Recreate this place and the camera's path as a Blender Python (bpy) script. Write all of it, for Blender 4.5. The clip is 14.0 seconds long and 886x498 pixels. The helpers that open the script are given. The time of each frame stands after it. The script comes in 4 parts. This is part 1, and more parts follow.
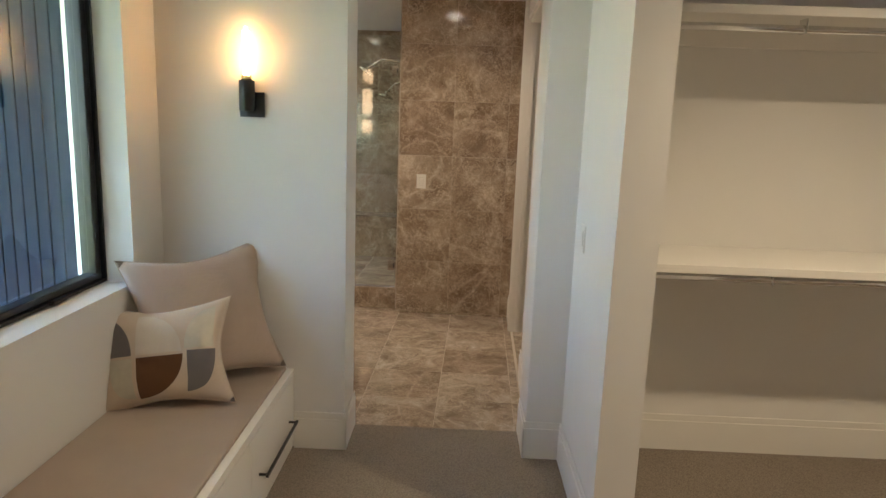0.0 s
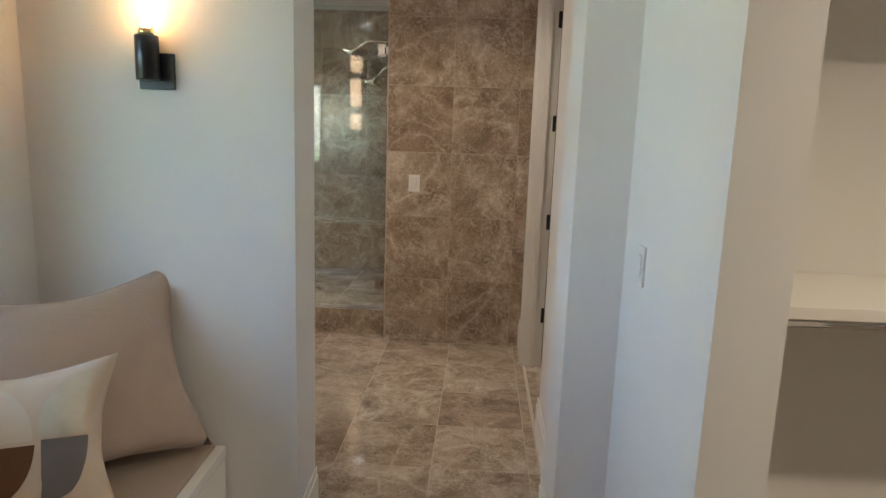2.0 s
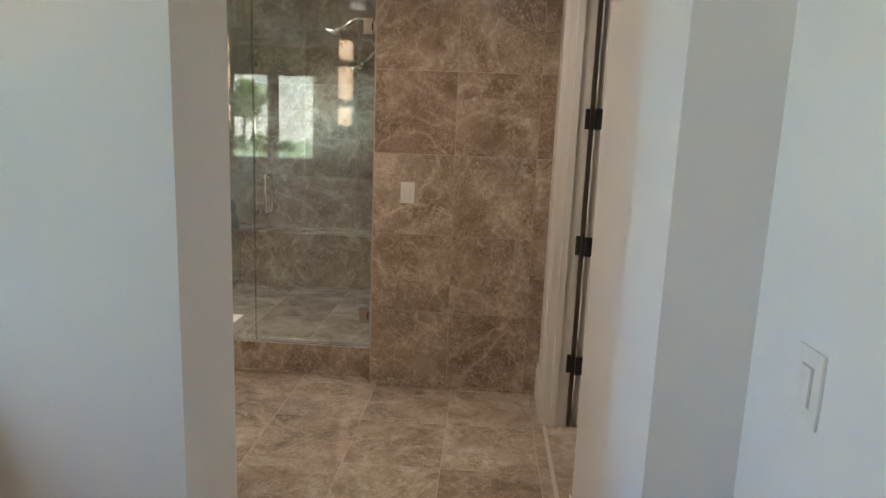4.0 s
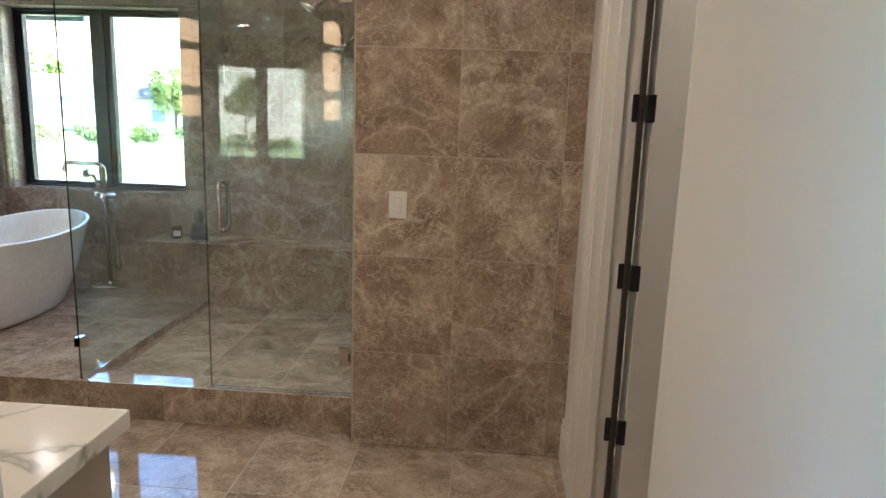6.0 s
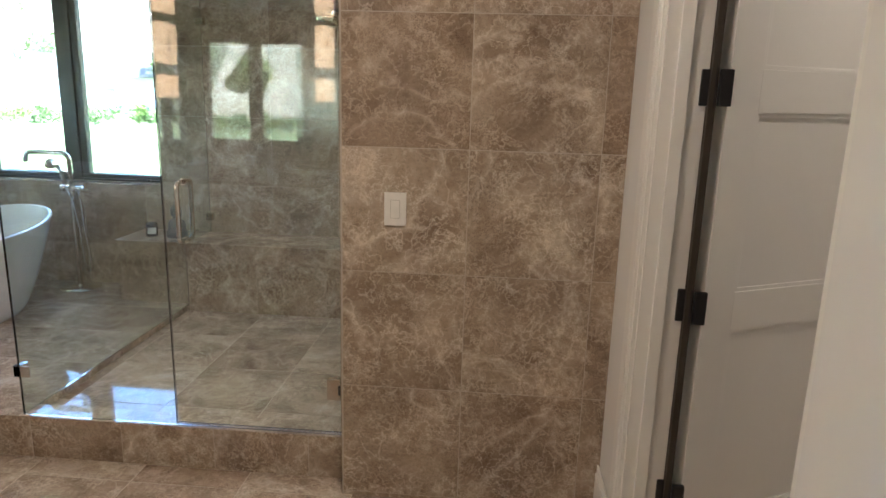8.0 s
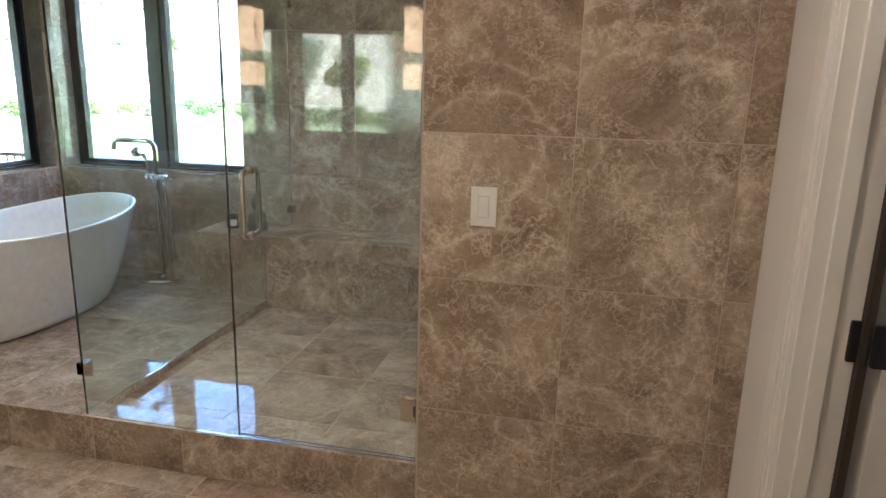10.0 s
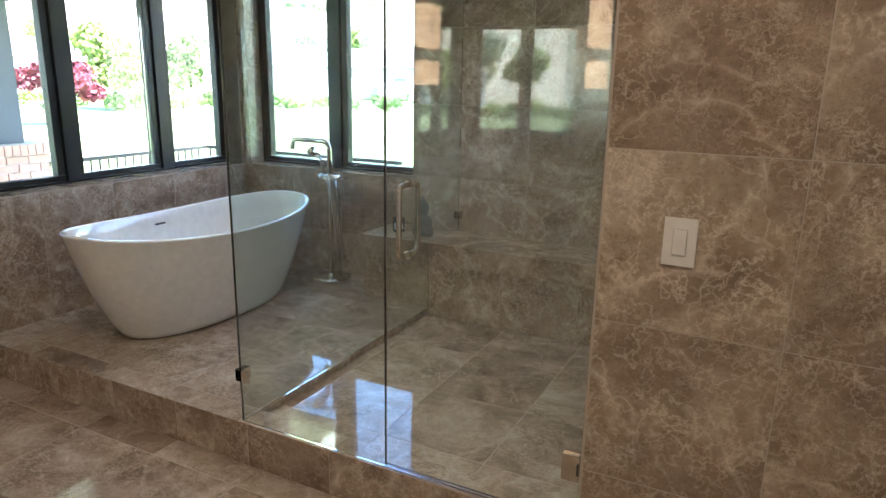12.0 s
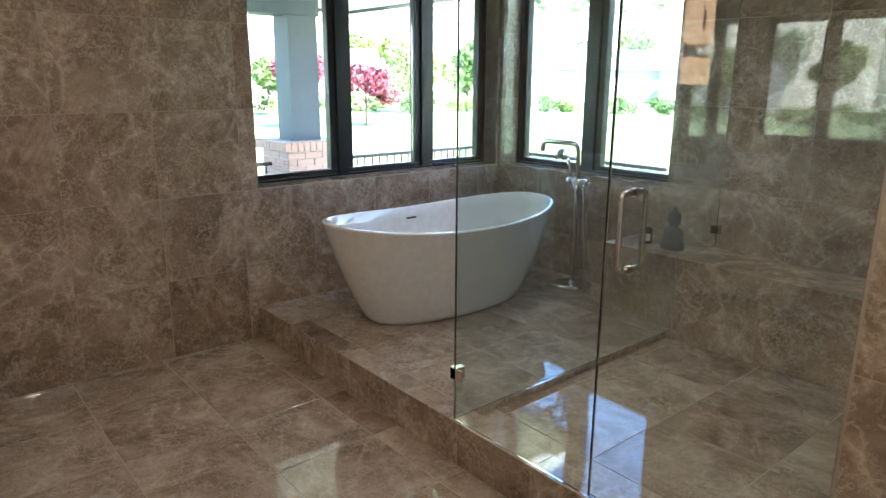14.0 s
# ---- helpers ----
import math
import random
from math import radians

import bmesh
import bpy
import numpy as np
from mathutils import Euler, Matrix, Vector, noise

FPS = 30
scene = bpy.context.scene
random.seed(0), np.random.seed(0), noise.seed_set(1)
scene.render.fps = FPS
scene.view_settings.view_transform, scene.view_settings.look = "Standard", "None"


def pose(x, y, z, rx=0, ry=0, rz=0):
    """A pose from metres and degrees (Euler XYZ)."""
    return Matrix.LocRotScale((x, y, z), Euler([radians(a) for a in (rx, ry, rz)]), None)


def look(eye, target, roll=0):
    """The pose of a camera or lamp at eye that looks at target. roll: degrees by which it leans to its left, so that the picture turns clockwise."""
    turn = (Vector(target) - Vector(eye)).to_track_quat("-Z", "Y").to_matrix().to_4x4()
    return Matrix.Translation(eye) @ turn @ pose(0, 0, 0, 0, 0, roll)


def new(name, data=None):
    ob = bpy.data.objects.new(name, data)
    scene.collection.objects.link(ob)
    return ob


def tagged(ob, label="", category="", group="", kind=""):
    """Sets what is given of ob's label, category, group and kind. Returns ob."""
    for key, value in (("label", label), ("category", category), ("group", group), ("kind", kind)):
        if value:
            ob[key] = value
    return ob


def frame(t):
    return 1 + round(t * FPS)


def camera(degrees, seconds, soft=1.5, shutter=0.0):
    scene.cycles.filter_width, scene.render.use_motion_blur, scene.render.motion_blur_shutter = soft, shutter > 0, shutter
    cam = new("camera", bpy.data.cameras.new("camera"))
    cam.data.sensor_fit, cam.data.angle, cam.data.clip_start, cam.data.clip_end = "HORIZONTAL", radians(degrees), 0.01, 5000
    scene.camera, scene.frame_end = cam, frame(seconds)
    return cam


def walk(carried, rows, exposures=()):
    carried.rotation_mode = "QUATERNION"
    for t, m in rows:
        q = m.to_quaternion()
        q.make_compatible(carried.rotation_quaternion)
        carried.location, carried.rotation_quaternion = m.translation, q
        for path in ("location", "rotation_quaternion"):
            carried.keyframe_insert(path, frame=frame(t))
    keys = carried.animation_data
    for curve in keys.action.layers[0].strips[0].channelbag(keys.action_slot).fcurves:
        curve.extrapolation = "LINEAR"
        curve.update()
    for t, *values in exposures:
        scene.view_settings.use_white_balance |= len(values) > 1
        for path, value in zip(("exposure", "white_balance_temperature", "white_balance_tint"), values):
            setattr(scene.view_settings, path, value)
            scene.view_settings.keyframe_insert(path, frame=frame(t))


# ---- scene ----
cam = camera(67.0, 14.0)
PATH = [
    (0, (0.134, -0.13, 1.682), (0.039, 1.833, 1.307), 2.1),
    (0.5, (0.128, 0.075, 1.645), (0.029, 2.038, 1.277), 2.0),
    (1, (0.141, 0.324, 1.655), (0.04, 2.287, 1.286), 2.0),
    (1.5, (0.148, 0.58, 1.62), (0.048, 2.543, 1.251), 2.0),
    (2, (0.124, 0.845, 1.59), (0.019, 2.808, 1.223), 1.9),
    (2.5, (0.104, 1.093, 1.584), (-0.001, 3.057, 1.217), 1.8),
    (3, (0.105, 1.322, 1.587), (-0.007, 3.284, 1.214), 2.0),
    (3.2, (0.11, 1.432, 1.591), (-0.003, 3.394, 1.215), 2.1),
    (5.5, (0.038, 2.433, 1.552), (-0.084, 4.393, 1.175), 2.2),
    (6, (0.054, 2.649, 1.556), (-0.076, 4.608, 1.172), 2.0),
    (6.5, (0.028, 2.774, 1.541), (-0.099, 4.735, 1.17), 2.2),
    (7, (0.008, 2.976, 1.595), (-0.123, 4.93, 1.19), 1.9),
    (9.3, (0.005, 3.47, 1.534), (-0.253, 5.399, 1.073), 1.4),
    (9.5, (-0.004, 3.529, 1.531), (-0.304, 5.451, 1.068), 1.5),
    (10, (-0.042, 3.591, 1.52), (-0.452, 5.491, 1.052), 1.5),
    (10.5, (-0.069, 3.659, 1.515), (-0.544, 5.542, 1.037), 1.5),
    (11, (-0.1, 3.751, 1.518), (-0.675, 5.603, 1.029), 1.4),
    (11.5, (-0.129, 3.833, 1.543), (-0.827, 5.641, 1.049), 1.2),
    (12, (-0.14, 3.893, 1.553), (-1.02, 5.619, 1.057), 1.1),
    (12.5, (-0.132, 3.971, 1.553), (-1.214, 5.577, 1.054), 0.5),
    (13, (-0.114, 4.019, 1.548), (-1.37, 5.493, 1.049), 0.5),
    (13.5, (-0.112, 4.049, 1.545), (-1.491, 5.41, 1.047), 0.4),
    (14, (-0.102, 4.099, 1.533), (-1.59, 5.34, 1.038), 0.3),
]
walk(cam, [(t, look(eye, target, roll)) for t, eye, target, roll in PATH], [(0, 4.08, 5900, 12), (0.6, 4.12, 5550, 12), (3, 3.92, 5450, 12), (6, 4.0, 5400, 12), (9.5, 4.18, 5300, 12), (11, 4.04, 5400, 12), (12.5, 3.76, 5450, 12), (14, 3.64, 5400, 12)])
SKY, SUN = 0.15, 5.0
BULB_GLOW, TUBE_GLOW, CAN_GLOW = 2.1, 0.55, 2.4
CAN_BATH, CAN_BED, CAN_CLOSET, CAN_SIDE = 0.58, 0.11, 1.6, 0.24
# ---- camera is keyed above; world, sun and lamps ----
world = bpy.data.worlds.new("sky_world")
scene.world = world
world.use_nodes = True
wn = world.node_tree
sky = wn.nodes.new("ShaderNodeTexSky")
sky.sky_type, sky.sun_disc = "NISHITA", False
sky.sun_elevation, sky.sun_rotation = radians(50), radians(90)
wn.links.new(sky.outputs[0], wn.nodes["Background"].inputs[0])
wn.nodes["Background"].inputs[1].default_value = SKY


def lamp(name, kind, m, energy, colour, **settings):
    d = bpy.data.lights.new(name, kind)
    d.energy, d.color = energy, colour
    for k, v in settings.items():
        if k == "size":
            d.size = v
        elif k == "size_y":
            d.shape, d.size_y = "RECTANGLE", v
        elif k == "disk":
            d.shape, d.size = "DISK", v
        elif k == "angle":
            d.angle = v
        elif k == "spread":
            d.spread = v
        elif k == "radius":
            d.shadow_soft_size = v
    ob = new(name, d)
    ob.matrix_world = m
    return ob


lamp("sun", "SUN", look((7.0, 0.0, 8.4), (0, 0, 0)), SUN, (1.0, 0.91, 0.78), angle=radians(0.5))


# ---- materials ----
def mat(name, build):
    m = bpy.data.materials.new(name)
    m.use_nodes = True
    nt = m.node_tree
    build(nt, nt.nodes["Principled BSDF"])
    return m


def node(nt, kind, **inputs):
    n = nt.nodes.new(kind)
    for k, v in inputs.items():
        n.inputs[k.replace("_", " ")].default_value = v
    return n


def ramp(nt, fac, *stops):
    r = nt.nodes.new("ShaderNodeValToRGB")
    while len(r.color_ramp.elements) < len(stops):
        r.color_ramp.elements.new(0.5)
    for e, (p, c) in zip(r.color_ramp.elements, stops):
        e.position, e.color = p, (*c, 1) if len(c) == 3 else c
    nt.links.new(fac, r.inputs[0])
    return r.outputs[0]


def mix(nt, fac, a, b, mode="MIX"):
    m = nt.nodes.new("ShaderNodeMix")
    m.data_type, m.blend_type = "RGBA", mode
    for sock, v in ((m.inputs[0], fac), (m.inputs[6], a), (m.inputs[7], b)):
        if isinstance(v, (int, float)):
            sock.default_value = v
        elif isinstance(v, tuple):
            sock.default_value = (*v, 1)
        else:
            nt.links.new(v, sock)
    return m.outputs[2]


def maths(nt, op, a, b=0.0):
    m = nt.nodes.new("ShaderNodeMath")
    m.operation = op
    for sock, v in ((m.inputs[0], a), (m.inputs[1], b)):
        if isinstance(v, (int, float)):
            sock.default_value = v
        else:
            nt.links.new(v, sock)
    return m.outputs[0]


def bump(nt, bsdf, height, strength=0.2, distance=0.002):
    b = node(nt, "ShaderNodeBump", Strength=strength, Distance=distance)
    nt.links.new(height, b.inputs["Height"])
    nt.links.new(b.outputs[0], bsdf.inputs["Normal"])


def noise_tex(nt, vec, scale, detail=4.0, rough=0.55, distort=0.0):
    n = node(nt, "ShaderNodeTexNoise", Scale=scale, Detail=detail, Roughness=rough, Distortion=distort)
    nt.links.new(vec, n.inputs["Vector"])
    return n.outputs[0]


def where(nt):
    return nt.nodes.new("ShaderNodeNewGeometry").outputs["Position"]


def marble(name, dark, mid, light, vein, rough):
    """Brown-grey marble: clouds, brecciated pale network, a few long pale veins; each tile cut from another place."""
    def build(nt, bsdf):
        rnd = nt.nodes.new("ShaderNodeObjectInfo").outputs["Random"]
        off = nt.nodes.new("ShaderNodeCombineXYZ")
        for i, k in enumerate((37.0, 91.0, 17.0)):
            nt.links.new(maths(nt, "MULTIPLY", rnd, k), off.inputs[i])
        add = nt.nodes.new("ShaderNodeVectorMath")
        nt.links.new(where(nt), add.inputs[0])
        nt.links.new(off.outputs[0], add.inputs[1])
        p = add.outputs[0]
        cloud = noise_tex(nt, p, 4.2, 9, 0.68, 0.5)
        base = ramp(nt, cloud, (0.34, dark), (0.5, mid), (0.66, light))
        # threads of pale calcite, frayed and broken up
        warp = node(nt, "ShaderNodeTexNoise", Scale=14.0, Detail=5.0, Roughness=0.65)
        nt.links.new(p, warp.inputs["Vector"])

        def threads(scale, detail, twist, width):
            r = maths(nt, "ABSOLUTE", maths(nt, "SUBTRACT", noise_tex(nt, p, scale, detail, 0.6, twist), 0.5))
            return ramp(nt, r, (0.0, (1, 1, 1)), (width * 0.4, (0.5, 0.5, 0.5)), (width, (0, 0, 0)))
        mask = ramp(nt, noise_tex(nt, p, 4.5, 5, 0.6), (0.38, (0.12, 0.12, 0.12)), (0.62, (1, 1, 1)))
        col = mix(nt, maths(nt, "MULTIPLY", maths(nt, "MULTIPLY", threads(9.0, 4, 0.35, 0.024), mask), 0.55), base, vein)
        mask2 = ramp(nt, noise_tex(nt, p, 6.0, 4, 0.6), (0.40, (0.1, 0.1, 0.1)), (0.60, (1, 1, 1)))
        col = mix(nt, maths(nt, "MULTIPLY", maths(nt, "MULTIPLY", threads(30.0, 5, 0.2, 0.040), mask2), 0.50), col, vein)
        # long veins
        v3 = noise_tex(nt, p, 2.3, 4, 0.55, 0.5)
        long = ramp(nt, maths(nt, "ABSOLUTE", maths(nt, "SUBTRACT", v3, 0.5)), (0.0, (1, 1, 1)), (0.012, (0.5, 0.5, 0.5)), (0.045, (0, 0, 0)))
        fray = ramp(nt, noise_tex(nt, p, 22.0, 6, 0.7), (0.35, (0.15, 0.15, 0.15)), (0.65, (1, 1, 1)))
        col = mix(nt, maths(nt, "MULTIPLY", maths(nt, "MULTIPLY", long, fray), 0.60), col, vein)
        pits = node(nt, "ShaderNodeTexVoronoi", Scale=38.0)
        pits.feature = "DISTANCE_TO_EDGE"
        pw = nt.nodes.new("ShaderNodeVectorMath")
        pw.operation = "MULTIPLY_ADD"
        nt.links.new(warp.outputs["Color"], pw.inputs[0])
        pw.inputs[1].default_value = (0.22, 0.22, 0.22)
        nt.links.new(p, pw.inputs[2])
        nt.links.new(pw.outputs[0], pits.inputs["Vector"])
        hair = ramp(nt, pits.outputs["Distance"], (0.0, (0.42, 0.37, 0.33)), (0.03, (0.85, 0.84, 0.83)), (0.06, (1, 1, 1)))
        hmask = ramp(nt, noise_tex(nt, p, 5.3, 4, 0.6), (0.45, (0, 0, 0)), (0.60, (1, 1, 1)))
        col = mix(nt, maths(nt, "MULTIPLY", hmask, 0.95), col, mix(nt, 1.0, col, hair, "MULTIPLY"))
        speck = ramp(nt, noise_tex(nt, p, 90.0, 5, 0.8), (0.31, (0.56, 0.52, 0.48)), (0.42, (1, 1, 1)), (0.64, (1.14, 1.13, 1.12)))
        col = mix(nt, 0.85, col, speck, "MULTIPLY")
        tone = ramp(nt, rnd, (0.0, (0.74, 0.68, 0.64)), (0.16, (0.93, 0.91, 0.90)), (0.6, (1.0, 1.0, 1.0)), (1.0, (1.06, 1.07, 1.08)))
        col = mix(nt, 1.0, col, tone, "MULTIPLY")
        nt.links.new(col, bsdf.inputs["Base Color"])
        nt.links.new(maths(nt, "ADD", maths(nt, "MULTIPLY", noise_tex(nt, p, 14.0, 4), 0.04), rough - 0.02), bsdf.inputs["Roughness"])
        bsdf.inputs["Specular IOR Level"].default_value = 0.75
        bump(nt, bsdf, noise_tex(nt, p, 60.0, 4), 0.03, 0.001)
    return mat(name, build)


def paint(name, colour, rough=0.55, grain=0.05):
    def build(nt, bsdf):
        p = where(nt)
        big = ramp(nt, noise_tex(nt, p, 1.3, 3), (0.3, tuple(c * 0.96 for c in colour)), (0.7, colour))
        nt.links.new(big, bsdf.inputs["Base Color"])
        bsdf.inputs["Roughness"].default_value = rough
        bump(nt, bsdf, noise_tex(nt, p, 260.0, 3), grain, 0.001)
    return mat(name, build)


def plain(name, colour, rough=0.4, metal=0.0, grain=0.0, coat=0.0):
    def build(nt, bsdf):
        p = where(nt)
        c = ramp(nt, noise_tex(nt, p, 25.0, 3), (0.3, tuple(v * 0.9 for v in colour)), (0.7, colour))
        nt.links.new(c, bsdf.inputs["Base Color"])
        bsdf.inputs["Roughness"].default_value, bsdf.inputs["Metallic"].default_value = rough, metal
        bsdf.inputs["Coat Weight"].default_value = coat
        if grain:
            bump(nt, bsdf, noise_tex(nt, p, 400.0, 2), grain, 0.001)
    return mat(name, build)


def fabric(name, colour, scale=900.0, ribs=0.0):
    def build(nt, bsdf):
        tc = nt.nodes.new("ShaderNodeTexCoord").outputs["Object"]
        fleck = noise_tex(nt, tc, scale, 2, 0.7)
        wide = noise_tex(nt, tc, 6.0, 3)
        c = ramp(nt, fleck, (0.3, tuple(v * 0.80 for v in colour)), (0.7, tuple(min(1, v * 1.08) for v in colour)))
        c = mix(nt, 0.5, c, ramp(nt, wide, (0.3, (0.84, 0.84, 0.84)), (0.7, (1.0, 1.0, 1.0))), "MULTIPLY")
        nt.links.new(c, bsdf.inputs["Base Color"])
        bsdf.inputs["Roughness"].default_value = 0.85
        bsdf.inputs["Sheen Weight"].default_value = 0.25
        h = fleck
        if ribs:
            w = node(nt, "ShaderNodeTexWave", Scale=ribs, Distortion=0.4)
            w.bands_direction = "Z"
            nt.links.new(tc, w.inputs["Vector"])
            h = maths(nt, "ADD", fleck, w.outputs[1])
        bump(nt, bsdf, h, 0.35, 0.001)
    return mat(name, build)


def glass(name, tint, rough=0.0):
    def build(nt, bsdf):
        bsdf.inputs["Base Color"].default_value = (*tint, 1)
        bsdf.inputs["Transmission Weight"].default_value = 1.0
        bsdf.inputs["Roughness"].default_value = rough
        bsdf.inputs["IOR"].default_value = 1.5
    return mat(name, build)


def glow(name, colour, strength):
    def build(nt, bsdf):
        bsdf.inputs["Emission Color"].default_value = (*colour, 1)
        bsdf.inputs["Emission Strength"].default_value = strength
        bsdf.inputs["Base Color"].default_value = (*colour, 1)
    return mat(name, build)


def carpet_mat():
    def build(nt, bsdf):
        p = where(nt)
        v = node(nt, "ShaderNodeTexVoronoi", Scale=150.0)
        nt.links.new(p, v.inputs["Vector"])
        n = noise_tex(nt, p, 420.0, 3, 0.7)
        c = ramp(nt, v.outputs["Distance"], (0.0, (0.40, 0.335, 0.275)), (0.75, (0.17, 0.135, 0.105)))
        c = mix(nt, 0.35, c, ramp(nt, n, (0.3, (0.12, 0.10, 0.08)), (0.7, (0.50, 0.43, 0.36))))
        c = mix(nt, 0.6, c, ramp(nt, noise_tex(nt, p, 2.5, 4), (0.3, (0.82, 0.82, 0.82)), (0.7, (1, 1, 1))), "MULTIPLY")
        nt.links.new(c, bsdf.inputs["Base Color"])
        bsdf.inputs["Roughness"].default_value = 0.95
        bump(nt, bsdf, maths(nt, "SUBTRACT", n, v.outputs["Distance"]), 0.8, 0.004)
    return mat("carpet_loop", build)


def quartz_mat():
    def build(nt, bsdf):
        p = where(nt)
        v = noise_tex(nt, p, 2.6, 4, 0.5, 1.2)
        vein = ramp(nt, maths(nt, "ABSOLUTE", maths(nt, "SUBTRACT", v, 0.5)), (0.0, (0.42, 0.40, 0.37)), (0.02, (0.72, 0.70, 0.66)), (0.06, (0.80, 0.77, 0.72)))
        nt.links.new(vein, bsdf.inputs["Base Color"])
        bsdf.inputs["Roughness"].default_value = 0.12
    return mat("quartz", build)


def leaf_mat(name, a, b):
    def build(nt, bsdf):
        r = nt.nodes.new("ShaderNodeNewGeometry").outputs["Random Per Island"]
        nt.links.new(ramp(nt, r, (0.0, a), (1.0, b)), bsdf.inputs["Base Color"])
        bsdf.inputs["Roughness"].default_value = 0.6
    return mat(name, build)


def lawn_mat():
    def build(nt, bsdf):
        p = where(nt)
        c = ramp(nt, noise_tex(nt, p, 0.12, 6), (0.3, (0.13, 0.17, 0.055)), (0.7, (0.23, 0.27, 0.11)))
        c = mix(nt, 0.4, c, ramp(nt, noise_tex(nt, p, 9.0, 5), (0.3, (0.07, 0.11, 0.03)), (0.7, (0.24, 0.30, 0.12))))
        nt.links.new(c, bsdf.inputs["Base Color"])
        bsdf.inputs["Roughness"].default_value = 0.9
    return mat("lawn", build)


def hill_mat():
    def build(nt, bsdf):
        p = where(nt)
        c = ramp(nt, noise_tex(nt, p, 0.035, 8, 0.65), (0.36, (0.24, 0.25, 0.15)), (0.5, (0.37, 0.35, 0.23)), (0.68, (0.50, 0.45, 0.33)))
        nt.links.new(c, bsdf.inputs["Base Color"])
        bsdf.inputs["Roughness"].default_value = 0.95
    return mat("hillside", build)


WALL_TILE = marble("marble_wall", (0.20, 0.142, 0.096), (0.31, 0.240, 0.172), (0.42, 0.340, 0.255), (0.78, 0.68, 0.55), 0.14)
FLOOR_TILE = marble("marble_floor", (0.185, 0.137, 0.098), (0.315, 0.250, 0.188), (0.44, 0.370, 0.295), (0.64, 0.56, 0.46), 0.04)
GROUT = paint("grout", (0.46, 0.39, 0.31), 0.8, 0.2)
WHITE = paint("wall_paint", (0.79, 0.775, 0.75), 0.6)
TRIM = paint("trim_paint", (0.82, 0.80, 0.76), 0.35, 0.004)
CEIL = paint("ceiling_paint", (0.82, 0.81, 0.79), 0.7)
CARPET = carpet_mat()
BLACK = plain("black_metal", (0.012, 0.012, 0.014), 0.35)
FRAME = plain("black_window_frame", (0.010, 0.011, 0.013), 0.4)
NICKEL = plain("polished_nickel", (0.72, 0.66, 0.57), 0.10, 1.0)
CHROME = plain("chrome", (0.80, 0.80, 0.80), 0.07, 1.0)
BRASS = plain("warm_brass", (0.75, 0.58, 0.30), 0.15, 1.0)
PORCELAIN = plain("porcelain", (0.84, 0.84, 0.83), 0.10, 0.0, 0.0, 0.6)
PLASTIC = plain("white_plastic", (0.80, 0.78, 0.73), 0.35)
LINEN = fabric("beige_linen", (0.50, 0.395, 0.315), 700.0, 60.0)
CUSHION = fabric("tan_cushion", (0.43, 0.34, 0.27), 800.0)
CREAM = fabric("cream_fabric", (0.66, 0.55, 0.43))
GREY = fabric("grey_fabric", (0.17, 0.155, 0.155))
BROWN = fabric("brown_fabric", (0.13, 0.055, 0.018))
WHITEF = fabric("white_fabric", (0.70, 0.63, 0.54))
SILVER = plain("silver_foil", (0.60, 0.57, 0.47), 0.45, 0.6, 0.6)
SHOWER_GLASS = glass("shower_glass", (0.885, 0.958, 0.95))
PANE = glass("window_glass", (0.97, 0.985, 0.98))
MIRROR = plain("mirror", (0.92, 0.93, 0.93), 0.0, 1.0)
QUARTZ = quartz_mat()
CABINET = paint("cabinet_paint", (0.42, 0.36, 0.29), 0.45, 0.02)
SIDING = paint("blue_siding", (0.008, 0.016, 0.034), 0.85, 0.1)
SIDING.node_tree.nodes["Principled BSDF"].inputs["Specular IOR Level"].default_value = 0.12
POST = paint("post_paint", (0.055, 0.072, 0.092), 0.6, 0.05)
BRICK = paint("brick_face", (0.40, 0.26, 0.20), 0.85, 0.3)
MORTAR = paint("mortar", (0.45, 0.42, 0.38), 0.9, 0.3)
SOFFIT = paint("soffit_boards", (0.72, 0.70, 0.60), 0.7)
STONE = plain("grey_stone", (0.13, 0.13, 0.125), 0.75, 0.0, 0.5)
FARPANE = plain("far_window", (0.22, 0.25, 0.28), 0.2)
DARKGLASS = plain("dark_jar", (0.02, 0.022, 0.025), 0.15)
LABEL = paint("paper_label", (0.70, 0.68, 0.64), 0.7)
LAWN, HILL = lawn_mat(), hill_mat()
LEAF = leaf_mat("green_leaves", (0.05, 0.10, 0.02), (0.16, 0.24, 0.06))
LEAF_Y = leaf_mat("spring_leaves", (0.11, 0.17, 0.03), (0.27, 0.33, 0.08))
# far foliage, its distance haze put into paler leaf colours
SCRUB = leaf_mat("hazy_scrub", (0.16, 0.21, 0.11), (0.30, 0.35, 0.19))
LEAF_R = leaf_mat("red_leaves", (0.09, 0.018, 0.028), (0.22, 0.045, 0.06))
BARK = plain("bark", (0.10, 0.075, 0.055), 0.9, 0.0, 0.5)
ROOF = plain("roof_shingle", (0.12, 0.11, 0.105), 0.9)
STUCCO = plain("house_wall", (0.55, 0.50, 0.44), 0.85)
BULB = glow("bulb_glow", (1.0, 0.52, 0.17), BULB_GLOW)
TUBE = glow("sconce_glow", (1.0, 0.62, 0.32), TUBE_GLOW)
CAN = glow("downlight_glow", (1.0, 0.84, 0.66), CAN_GLOW)


